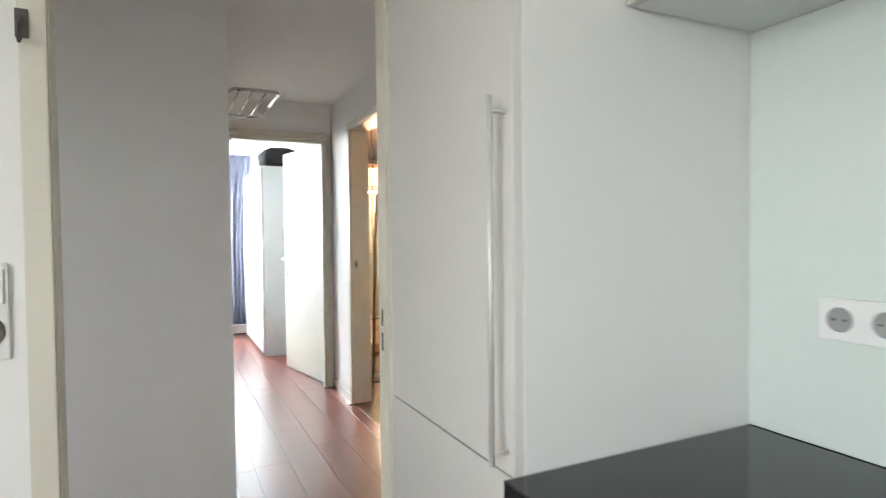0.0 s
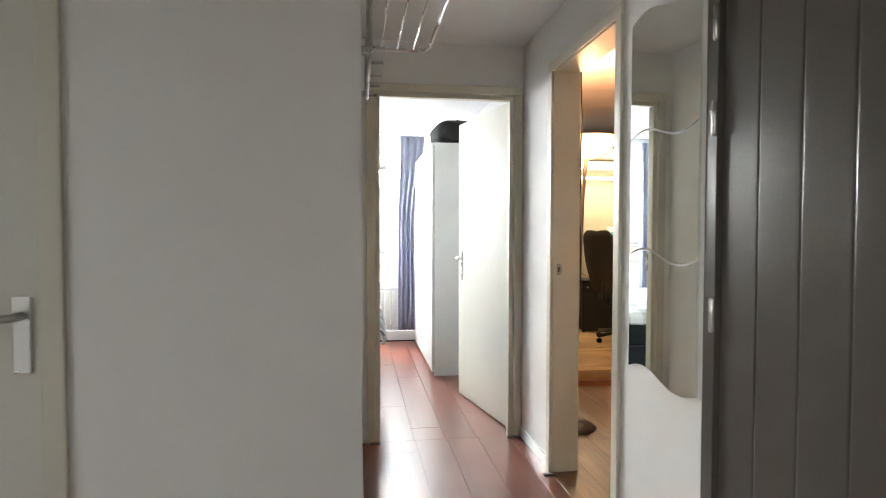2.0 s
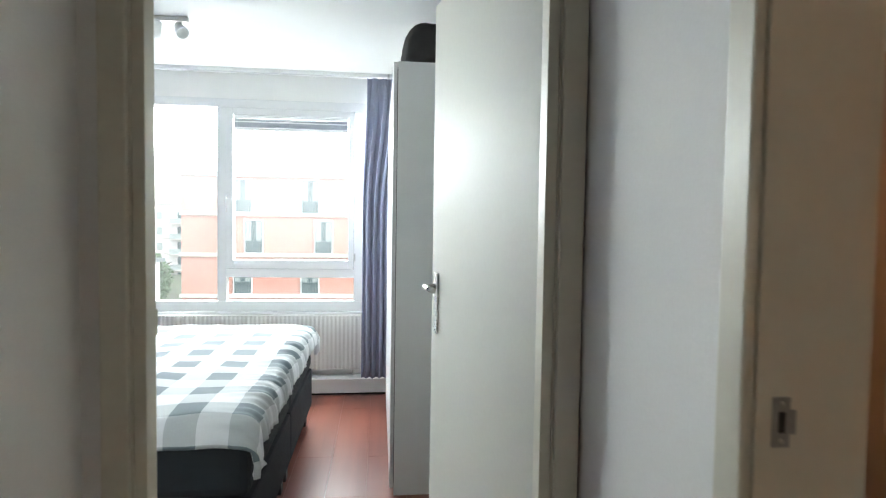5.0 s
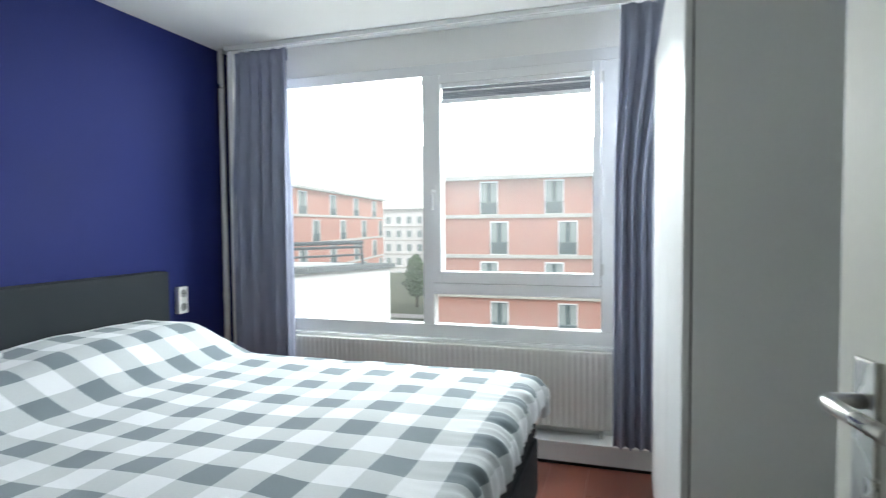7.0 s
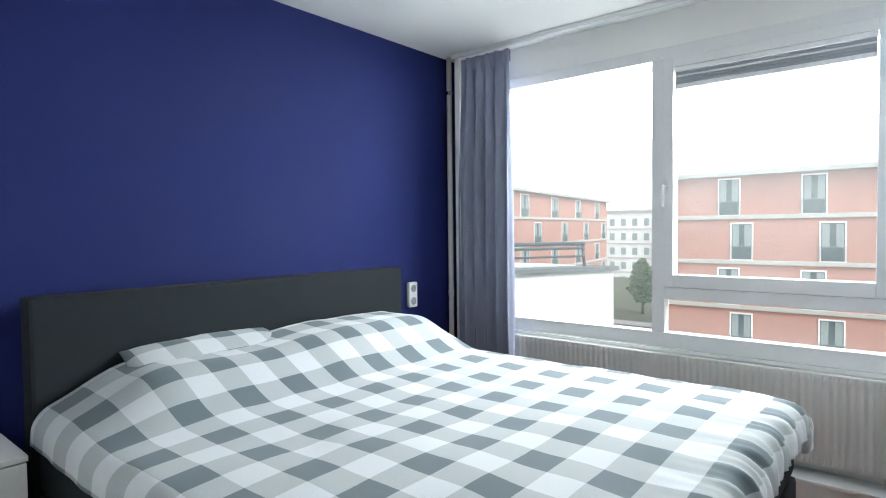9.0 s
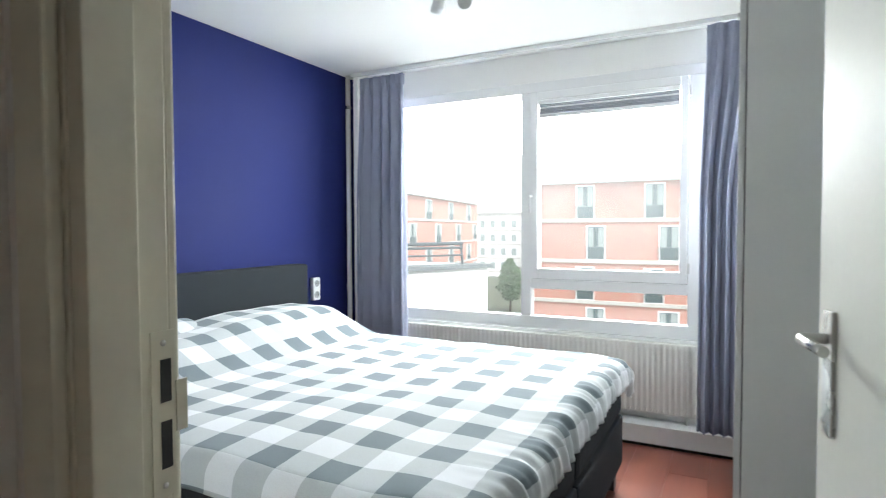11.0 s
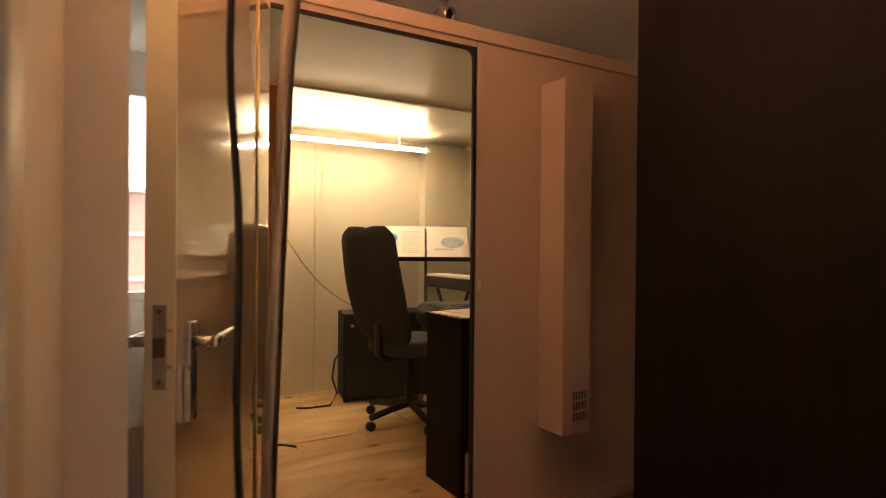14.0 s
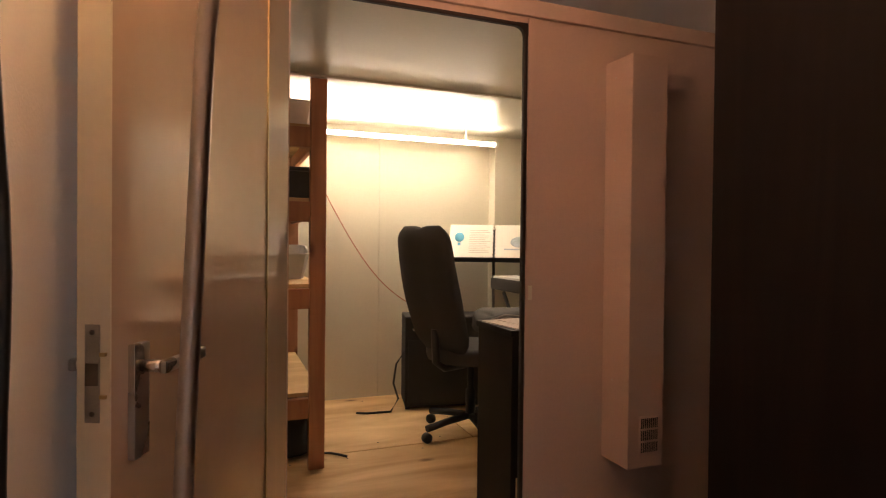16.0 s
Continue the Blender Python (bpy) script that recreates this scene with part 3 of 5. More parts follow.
part("shelf", boxes((0.0125, 0.365, 0.0165, 0.3685, 0.06, 0.076), bevel=0.001), WHITE, ns)
part("shelf", boxes((0.0125, 0.36, 0.0165, 0.3685, 0.38, 0.394), bevel=0.001), WHITE, ns)
dr = part("drawer_front", boxes((0.371, 0.387, 0.002, 0.383, 0.395, 0.558), bevel=0.002), WHITE, ns)
part("handle", boxes((0.387, 0.402, 0.10, 0.28, 0.474, 0.492), bevel=0.003), STEEL, dr, "satin metal bar handle")

# ---- bedroom: wall and window things ----


# Grey that paints the shade of a socket's recess onto a flat cup.
SOCKG = material("grey_socket_shade", (0.30, 0.30, 0.30), 0.4, vary=0.03)


def wall_socket(name, m, holes, label, vertical=True):
    """A surface socket: plate in the local yz plane, facing +x."""
    s = thing(name, m, label, "socket")
    n = len(range(holes))
    hh = 0.078
    if vertical:
        part("plate", boxes((0, 0.028, -0.036, 0.036, -hh * n / 2, hh * n / 2), bevel=0.006), WHITE, s)
    else:
        part("plate", boxes((0, 0.012, -hh * n / 2, hh * n / 2, -0.04, 0.04), bevel=0.004), WHITE, s)
    for k in range(n):
        o = (k - (n - 1) / 2) * hh
        cy, cz = (0, o) if vertical else (o, 0)
        x = 0.028 if vertical else 0.012
        bm = bmesh.new()
        lathe(bm, [(0.0, 0.0), (0.021, 0.0), (0.0225, 0.0015), (0.0235, 0.0), (0.0235, -0.004), (0.0, -0.004)], sides=24)
        c = part("cup", bm, SOCKG, s, "flat socket cup with its recess shade in the grey")
        c.matrix_local = Matrix.Translation((x + 0.001, cy, cz)) @ pose(0, 0, 0, 0, 90, 0)
        for dy in (-0.0095, 0.0095):
            bm = bmesh.new()
            lathe(bm, [(0.0, 0.0), (0.0028, 0.0), (0.0028, 0.0012), (0.0, 0.0012)], sides=8)
            h = part("hole", bm, BLACK, s)
            h.matrix_local = Matrix.Translation((x + 0.0015, cy + dy, cz)) @ pose(0, 0, 0, 0, 90, 0)
    return s


wall_socket("double_socket", pose(-2.099, 2.80, 0.84), 2, "white double wall socket beside the headboard")

pipes = thing("heating_pipes", (-2.06, 3.16, 0), "two white painted heating pipes in the room corner", "pipe")
for dx, dy, r in ((0.0, 0.0, 0.017), (0.052, 0.045, 0.019)):
    bm = bmesh.new()
    tube_along(bm, [(dx, dy, 0), (dx, dy, 0.6), (dx, dy, 0.605), (dx, dy, H)], r, 14)
    p = part("pipe", bm, RADW, pipes)
    bm = bmesh.new()
    lathe(bm, [(r, 0), (r + 0.006, 0.002), (r + 0.006, 0.022), (r, 0.024)], (dx, dy, 2.135), 14)
    part("clamp", bm, STEEL, p, "grey pipe clamp")
    bm = bmesh.new()
    lathe(bm, [(r, 0), (r + 0.003, 0.002), (r + 0.003, 0.04), (r, 0.042)], (dx, dy, 0.80), 14)
    part("collar", bm, RADW, p)

structure("pipe_boxing", boxes((-1.99, -1.95, 3.13, 3.279, 0, H), bevel=0.003), PLASTER, "narrow white boarding beside the pipes", "trim")


def curtain(name, x0, x1, y, top, bottom, folds, depth, label, gather=0.7, seed=1, lean=0.0):
    """A pleated curtain between x0 and x1, gathered at the heading tape."""
    c = thing(name, ((x0 + x1) / 2, y, bottom), label, "curtain")
    half = (x1 - x0) / 2
    nu, nv = folds * 14, 40
    hgt = top - bottom
    bm = bmesh.new()
    g = []
    for j in range(nv + 1):
        t = j / nv
        z = t * hgt
        row = []
        spread = 1 - (1 - gather) * smooth01((t - 0.55) / 0.45)
        for i in range(nu + 1):
            s = i / nu
            ph = s * folds * math.tau + 0.7 * noise.noise(Vector((s * 6, t * 1.2, seed)))
            amp = depth * (0.45 + 0.55 * smooth01((0.97 - t) / 0.35)) * (0.75 + 0.5 * noise.noise(Vector((s * 9, t * 0.8, seed + 5))))
            xx = (s * 2 - 1) * half * spread + half * (1 - spread) * lean + 0.006 * math.sin(2 * ph)
            yy = math.sin(ph) * amp * 0.5 + 0.010 * noise.noise(Vector((s * 4, t * 3, seed)))
            if t > 0.955:
                yy = 0.010 * math.sin(s * folds * 3 * math.tau) + yy * 0.35
            row.append(bm.verts.new((xx, yy, z)))
        g.append(row)
    for j in range(nv):
        for i in range(nu):
            f = bm.faces.new((g[j][i], g[j][i + 1], g[j + 1][i + 1], g[j + 1][i]))
            f.smooth = True
    ob = part("drape", bm, CURT, c)
    so = ob.modifiers.new("thickness", "SOLIDIFY")
    so.thickness = 0.003
    part("heading_tape", boxes((half * (1 - gather) * lean - half * gather - 0.002, half * (1 - gather) * lean + half * gather + 0.002, 0.006, 0.010, hgt - 0.075, hgt - 0.005)), CURT, c, "gathered heading tape")
    return c


curtain("curtain", -1.955, -1.545, 3.13, 2.335, 0.14, 5, 0.105, "lavender grey pleated curtain drawn to the corner", 0.9, 2)
curtain("curtain", 0.325, 0.515, 3.085, 2.335, 0.135, 4, 0.085, "lavender grey pleated curtain beside the wardrobe", 1.42, 7, -1.7)

crail = thing("curtain_rail", (0, 0, 0), "thin white ceiling mounted curtain rail", "curtain rail")
part("track", boxes((-2.0, 0.99, 3.115, 3.14, 2.352, 2.379), bevel=0.003), UPVC, crail)
part("end_stop", boxes((0.495, 0.51, 3.108, 3.147, 2.345, 2.379), bevel=0.003), STEEL, crail, "grey end stop")

blind = thing("pleated_blind", (0, 0, 0), "raised grey pleated blind in the opening sash", "blind")
part("head_rail", boxes((-0.632, 0.209, WY - 0.053, WY - 0.017, 2.045, 2.069), bevel=0.003), UPVC, blind)
for k in range(7):
    part("pleat", boxes((-0.628, 0.205, WY - 0.050 + 0.004 * (k % 2), WY - 0.022 + 0.004 * (k % 2), 1.982 + k * 0.0088, 1.9895 + k * 0.0088), bevel=0.0012), UPVC if k == 4 else BLINDG, blind)
part("bottom_rail", boxes((-0.630, 0.207, WY - 0.052, WY - 0.02, 1.958, 1.980), bevel=0.003), UPVC, blind)

wh = thing("window_handle", (-0.675, WY - 0.056, 1.46), "white window handle on the sash", "handle")
part("rose", boxes((-0.014, 0.014, -0.008, 0, -0.035, 0.035), bevel=0.003), UPVC, wh)
bm = bmesh.new()
tube_along(bm, [(0, -0.004, 0.0), (0, -0.035, 0.0), (0, -0.042, -0.012), (0, -0.042, -0.11)], 0.008, 10)
part("lever", bm, UPVC, wh)
for z in (1.02, 2.03):
    hg = thing("sash_hinge", (0.262, WY - 0.056, z), "small grey window hinge", "hinge")
    part("barrel", boxes((-0.006, 0.006, -0.012, 0, -0.03, 0.03), bevel=0.003), STEEL, hg)

structure("window_board", boxes((-1.95, 0.99, 3.236, 3.279, 0.585, 0.605), bevel=0.004), UPVC, "white window board above the radiator", "trim")

rad = thing("radiator", (-1.62, 3.20, 0.17), "wide off-white ribbed panel radiator under the window", "radiator")
bm = bmesh.new()
RW, RH = 1.93, 0.412
cols = 62
prev = None
for i in range(cols * 4 + 1):
    x = i / (cols * 4) * RW
    k = (i % 4) / 4
    y = -0.007 * (1 if 0.25 <= k <= 0.5 else 0)
    a, c2 = bm.verts.new((x, y, 0.025)), bm.verts.new((x, y, RH - 0.025))
    t0, t1 = bm.verts.new((x, 0.0, 0.0)), bm.verts.new((x, 0.0, RH))
    if prev:
        for m0 in range(3):
            cur = (t0, a, c2, t1)
            f = bm.faces.new((prev[m0], cur[m0], cur[m0 + 1], prev[m0 + 1]))
            f.smooth = m0 == 1
    prev = (t0, a, c2, t1)
pr = part("front_panel", bm, RADW, rad)
so = pr.modifiers.new("thickness", "SOLIDIFY")
so.thickness, so.offset = 0.012, 1
part("back_panel", boxes((0, RW, 0.05, 0.062, 0.0, RH), bevel=0.003), RADW, rad)
part("top_grille", boxes((0, RW, 0.013, 0.049, RH - 0.012, RH), bevel=0.002), RADW, rad)
for x in (0.25, RW - 0.25):
    part("bracket", boxes((x, x + 0.03, 0.063, 0.079, 0.05, 0.35)), RADW, rad)
bm = bmesh.new()
tube_along(bm, [(RW - 0.05, 0.03, 0.0), (RW - 0.05, 0.03, -0.06), (RW - 0.06, 0.03, -0.065)], 0.010, 10)
part("valve_pipe", bm, RADW, rad)

structure("plinth_step", boxes((-1.95, 0.99, 3.13, 3.279, 0.0, 0.10), (-1.95, 0.99, 3.122, 3.279, 0.1005, 0.118), bevel=0.003), WHITE, "low white pipe casing along the window wall", "trim")
structure("floor_joint_strip", boxes((-1.95, 0.52, 3.116, 3.1295, 0.0, 0.012), bevel=0.002), DARKWOOD, "dark strip at the foot of the casing", "trim")

sp = thing("ceiling_spot_bar", (-0.75, 2.12, H), "short steel ceiling bar with two white spotlights", "ceiling light")
part("rail", boxes((-0.06, 0.16, -0.012, 0.012, -0.028, -0.001), bevel=0.003), STEEL, sp)
for dx, tilt in ((-0.01, 28), (0.12, -35)):
    bm = bmesh.new()
    tube_along(bm, [(dx, 0, -0.028), (dx, 0, -0.048)], 0.007, 8)
    arm = part("arm", bm, STEEL, sp)
    bm = bmesh.new()
    lathe(bm, [(0.012, 0.05), (0.022, 0.046), (0.03, 0.0), (0.034, -0.035), (0.030, -0.035), (0.024, -0.01), (0.0, -0.008)], sides=20)
    hd = part("spot_head", bm, WHITE, sp, "white spotlight head")
    hd.matrix_local = pose(dx, 0, -0.070, tilt, tilt, 0)

structure("baseboard_blue_wall", boxes((-2.099, -2.087, 0.101, 3.12, 0, 0.06), bevel=0.002), WHITE, "white skirting board", "trim")
structure("baseboard_bedroom_door_wall", boxes((-2.086, -0.06, 0.1005, 0.112, 0, 0.06), bevel=0.002), WHITE, "white skirting board", "trim")

# ---- hall ----
cd = thing("cupboard_door", (-1.635, -1.90, 0), "off-white flush hall door, closed, with lever handle", "door")
part("panel", boxes((0, 0.77, -0.04, 0, 0.008, 2.075), bevel=0.003), DOORW, cd)
lk = part("handle_plate", boxes((0.712, 0.752, -0.048, -0.0405, 0.93, 1.11), bevel=0.003), STEEL, cd, "metal back plate")
bm = bmesh.new()
tube_along(bm, [(0.732, -0.046, 1.065), (0.732, -0.085, 1.065), (0.728, -0.095, 1.065), (0.715, -0.099, 1.065), (0.66, -0.099, 1.065), (0.612, -0.097, 1.062)], 0.0095, 10)
part("lever", bm, STEEL, lk, "metal lever")

fd = thing("front_door", (0.885, -1.92, 0), "dark brown-grey boarded front door with steel hinges", "door")
part("core", boxes((0.012, 0.05, -0.87, 0, 0.01, 2.10)), DARKDOOR, fd)
for k in range(6):
    y1 = -0.002 - k * 0.1445
    part("board", boxes((0.0, 0.0115, y1 - 0.141, y1, 0.012, 2.098), bevel=0.004), DARKDOOR, fd)
part("lock_plate", boxes((-0.006, -0.0005, -0.83, -0.79, 0.95, 1.2), bevel=0.002), STEEL, fd)
fdf = thing("front_door_frame", (0.87, -1.86, 0), "dark painted front door frame", "door frame", kind="structure")
part("jamb", boxes((0.0, 0.13, -0.054, 0, 0, 2.14), bevel=0.003), DARKDOOR, fdf)
part("jamb", boxes((0.0, 0.13, -1.0, -0.955, 0, 2.14), bevel=0.003), DARKDOOR, fdf)
part("head", boxes((0.0, 0.13, -0.954, -0.0545, 2.105, 2.14), bevel=0.003), DARKDOOR, fdf)
for z in (0.25, 1.025, 1.585, 1.852):
    hg = thing("door_hinge", (0.874, -1.905, z), "small steel barrel hinge of the front door", "hinge", "front door hinges")
    bm = bmesh.new()
    lathe(bm, [(0.0, -0.052), (0.006, -0.05), (0.0085, -0.045), (0.0085, 0.045), (0.006, 0.05), (0.0, 0.052)], (-0.006, 0, 0), 12)
    part("barrel", bm, STEEL, hg)
    part("flap", boxes((-0.003, -0.0006, 0.004, 0.03, -0.042, 0.042), bevel=0.001), STEEL, hg)

MIRROR = bpy.data.materials.new("mirror_glass")
MIRROR.use_nodes = True
mb = MIRROR.node_tree.nodes["Principled BSDF"]
mb.inputs["Metallic"].default_value, mb.inputs["Roughness"].default_value = 1.0, 0.02
mb.inputs["Base Color"].default_value = (0.80, 0.84, 0.81, 1)


def wave(s):
    return 0.024 * math.sin(math.tau * s) * (1 - 0.15 * s)


mir = thing("wavy_mirror", (0.868, -1.42, 0.77), "tall three-piece mirror with wavy edges on the hall wall", "mirror")
for k in range(3):
    z0, z1 = k * 0.4135, (k + 1) * 0.4135 - 0.007
    bm = bmesh.new()
    n = 30
    rows = []
    for i in range(n + 1):
        s = i / n
        y, w = -0.425 * s, wave(s)
        rows.append([bm.verts.new((x, y, z + w)) for x in (-0.008, -0.001) for z in (z0, z1)])
    for r0, r1 in zip(rows, rows[1:]):
        for q in ((0, 1), (1, 3), (3, 2), (2, 0)):
            bm.faces.new((r0[q[0]], r1[q[0]], r1[q[1]], r0[q[1]]))
    bm.faces.new([rows[0][q] for q in (0, 1, 3, 2)])
    bm.faces.new([rows[-1][q] for q in (2, 3, 1, 0)])
    part("mirror_panel", bm, MIRROR, mir)

rack = thing("coat_rack", (-0.12, -1.55, 0), "brushed steel wall coat rack with hat shelf and pegs", "coat rack")
RT, RB, RY = 2.07, 1.855, 0.72
for y, s in ((0.0, 1), (RY, -1)):
    bm = bmesh.new()
    tube_along(bm, [(0.03, y, RB), (0.03, y, RT - 0.05), (0.038, y, RT - 0.018), (0.065, y, RT - 0.002), (0.09, y, RT), (0.25, y, RT), (0.283, y + s * 0.008, RT), (0.298, y + s * 0.028, RT), (0.303, y + s * 0.055, RT), (0.303, RY / 2, RT)], 0.0085, 10)
    part("frame_tube", bm, STEEL, rack)
for z in (RB, RT - 0.06):
    bm = bmesh.new()
    tube_along(bm, [(0.03, -0.012, z), (0.03, RY + 0.012, z)], 0.0095, 10)
    part("rail", bm, STEEL, rack)
for x in (0.095, 0.165, 0.235):
    bm = bmesh.new()
    tube_along(bm, [(x, 0.0, RT), (x, RY, RT)], 0.0042, 8)
    part("shelf_bar", bm, STEEL, rack)
for k in range(5):
    bm = bmesh.new()
    y = 0.03 + k * 0.165
    tube_along(bm, [(0.038, y, RB), (0.075, y, RB + 0.002), (0.0755, y, RB + 0.002)], 0.006, 8)
    pg = part("peg", bm, STEEL, rack)
    bm = bmesh.new()
    lathe(bm, [(0.0, 0.0), (0.0085, 0.001), (0.0085, 0.006), (0.0, 0.007)], sides=12)
    cp = part("peg_cap", bm, STEEL, pg)
    cp.matrix_local = pose(0.0755, y, RB + 0.002, 0, 90, 0)
for y in (0.06, RY - 0.06):
    part("wall_mount", boxes((0.0005, 0.028, y - 0.012, y + 0.012, RB - 0.012, RB + 0.012), bevel=0.003), STEEL, rack)

structure("baseboard_hall_right", boxes((0.857, 0.869, -0.502, -0.018, 0, 0.065), (0.857, 0.869, -1.858, -1.345, 0, 0.065), bevel=0.002), WHITE, "white skirting board", "trim")
structure("baseboard_hall_left", boxes((-0.119, -0.107, -1.949, -0.018, 0, 0.065), (-0.80, -0.107, -1.963, -1.951, 0, 0.065), bevel=0.002), WHITE, "white skirting board", "trim")


def striker(name, m, label):
    """A lock keeper let into a jamb, facing local +x."""
    s = thing(name, m, label, "lock plate")
    part("plate", boxes((0, 0.002, -0.014, 0.014, -0.10, 0.075), bevel=0.0006), CREAM, s)
    part("lip", boxes((0, 0.0025, 0.0145, 0.028, -0.035, 0.02), bevel=0.0006), CREAM, s)
    for z0, z1 in ((0.0, 0.045), (-0.07, -0.02)):
        part("slot", boxes((0.0021, 0.0028, -0.004, 0.0085, z0, z1)), BLACK, s, "dark latch slot")
    for z in (0.062, -0.088):
        bm = bmesh.new()
        lathe(bm, [(0, 0), (0.0035, 0), (0.003, 0.001), (0, 0.0012)], sides=10)
        c = part("screw", bm, STEEL, s)
        c.matrix_local = pose(0.0022, 0, z, 0, 90, 0)
    return s


def small_striker(name, m, label):
    """A small keeper for a ball latch, facing local +x."""
    s = thing(name, m, label, "lock plate")
    part("plate", boxes((0, 0.002, -0.0105, 0.0105, -0.029, 0.029), bevel=0.0006), ZINC, s)
    part("lip", boxes((0, 0.0025, 0.0107, 0.0175, -0.014, 0.014), bevel=0.0006), ZINC, s)
    part("slot", boxes((0.0021, 0.0028, -0.0042, 0.0042, -0.012, 0.012)), BLACK, s, "dark latch slot")
    for z in (0.0215, -0.0215):
        bm = bmesh.new()
        lathe(bm, [(0, 0), (0.003, 0), (0.0026, 0.001), (0, 0.0012)], sides=10)
        c = part("screw", bm, STEEL, s)
        c.matrix_local = pose(0.0022, 0, z, 0, 90, 0)
    return s


small_striker("strike_plate", pose(0.90, -0.5605, 1.066, 0, 0, -90), "small steel strike plate in the study door jamb")
striker("strike_plate", pose(-0.0245, 0.0905, 1.075, 0, 0, 0), "small steel strike plate in the bedroom door jamb")
striker("strike_plate", pose(0.1495, -3.262, 1.04, 0, 0, 180), "small steel strike plate in the kitchen door jamb")
for k, (x, y) in enumerate(((-0.03, -0.03), (0.80, -0.03), (0.85, -0.585))):
    st = thing("door_sill_foot", (x, y, 0), "small dark metal foot at the door frame", "trim", kind="structure")
    part("plate", boxes((-0.03, 0.03, -0.012, 0.012, 0, 0.008), bevel=0.002), DARKDOOR, st)

# ---- kitchen ----
ALU = material("satin_pale_metal", (0.66, 0.66, 0.64), 0.45, 0.3, vary=0.03)
ku = thing("tall_kitchen_unit", (0.152, -3.93, 0), "tall white built-in kitchen unit with bar handle", "cabinet")
part("side_panel", boxes((0.02, 0.606, 0.0, 0.02, 0.0, 2.25), bevel=0.001), WHITE, ku, "smooth white side panel")
part("body", boxes((0.021, 0.606, 0.0205, 0.60, 0.1, 2.25), bevel=0.001), KFRONT, ku)
part("plinth", boxes((0.06, 0.08, 0.0205, 0.60, 0.0, 0.099)), KFRONT, ku)
kd = part("upper_door", boxes((0, 0.019, 0.003, 0.598, 0.864, 2.24), bevel=0.002), KFRONT, ku, "tall off-white door")
part("lower_door", boxes((0, 0.019, 0.003, 0.598, 0.105, 0.860), bevel=0.002), KFRONT, ku, "low off-white door")
bm = bmesh.new()
tube_along(bm, [(-0.034, 0.024, 0.885), (-0.034, 0.024, 1.53)], 0.0055, 10)
hb = part("bar_handle", bm, ALU, kd, "slim steel bar handle")
for z in (0.905, 1.505):
    bm = bmesh.new()
    tube_along(bm, [(0.0, 0.024, z), (-0.034, 0.024, z)], 0.0045, 8)
    part("post", bm, ALU, kd)
wt = tagged(part("worktop", boxes((0.125, 0.7585, -6.4, -3.932, 0.832, 0.87), bevel=0.003), COUNTER), "black polished kitchen worktop", "worktop")
for k in range(4):
    bu = thing("base_cabinet", (0.16, -4.54 - k * 0.605, 0), "white kitchen base cabinet under the worktop", "cabinet", "kitchen base cabinets")
    part("body", boxes((0.02, 0.59, 0.0, 0.60, 0.1, 0.83), bevel=0.001), KFRONT, bu)
    part("door", boxes((0, 0.019, 0.003, 0.597, 0.11, 0.82), bevel=0.002), KFRONT, bu)
    part("plinth", boxes((0.06, 0.08, 0.0, 0.60, 0.0, 0.099)), KFRONT, bu)
for k in range(3):
    wc = thing("wall_cabinet", (0.40, -4.735 - k * 0.805, 1.717), "white kitchen wall cabinet above the worktop", "cabinet", "kitchen wall cabinets")
    part("body", boxes((0.02, 0.359, 0.0, 0.80, 0.0, 0.62), bevel=0.001), GREYSIDE, wc)
    part("door", boxes((0, 0.019, 0.002, 0.798, 0.0, 0.62), bevel=0.002), KFRONT, wc)
structure("splashback", boxes((0.752, 0.7595, -6.4, -3.932, 0.872, 1.716)), KGLASS, "pale glossy splashback panel", "splashback")
wall_socket("kitchen_double_socket", pose(0.7515, -4.165, 1.125, 0, 0, 180), 2, "white double socket on the kitchen splashback", vertical=False)
ss = thing("light_switch", (-0.723, -3.301, 1.163), "white light switch with socket beside the kitchen door", "switch")
part("plate", boxes((-0.04, 0.04, -0.012, 0, -0.12, 0.08), bevel=0.004), WHITE, ss)
part("rocker", boxes((-0.033, 0.033, -0.018, -0.0125, -0.005, 0.068), bevel=0.003), WHITE, ss)
bm = bmesh.new()
lathe(bm, [(0.0, 0.0), (0.030, 0.0), (0.033, 0.003), (0.033, -0.004), (0, -0.004)], sides=24)
sc = part("socket_cup", bm, DARKDOOR, ss)
sc.matrix_local = pose(0, -0.013, -0.06, 90, 0, 0)
for dx in (-0.0095, 0.0095):
    part("hole", boxes((dx - 0.003, dx + 0.003, -0.0145, -0.0135, -0.063, -0.057)), BLACK, ss)
hk = thing("wall_hook", (-0.646, -3.3165, 1.735), "small dark metal wall hook", "hook")
part("plate", boxes((-0.012, 0.012, -0.004, 0, -0.03, 0.03), bevel=0.002), DARKDOOR, hk)
bm = bmesh.new()
tube_along(bm, [(0, -0.003, 0.01), (0, -0.03, -0.01), (0, -0.04, -0.03), (0, -0.03, -0.045), (0, -0.018, -0.035)], 0.004, 8)
part("hook_wire", bm, DARKDOOR, hk)
# Board that goes with the added, unseen kitchen opening.
structure("kitchen_opening_board", boxes((-1.899, -1.84, -6.2, -4.6, 0.88, 0.8995), bevel=0.003), UPVC, "white board under the added kitchen opening", "trim")

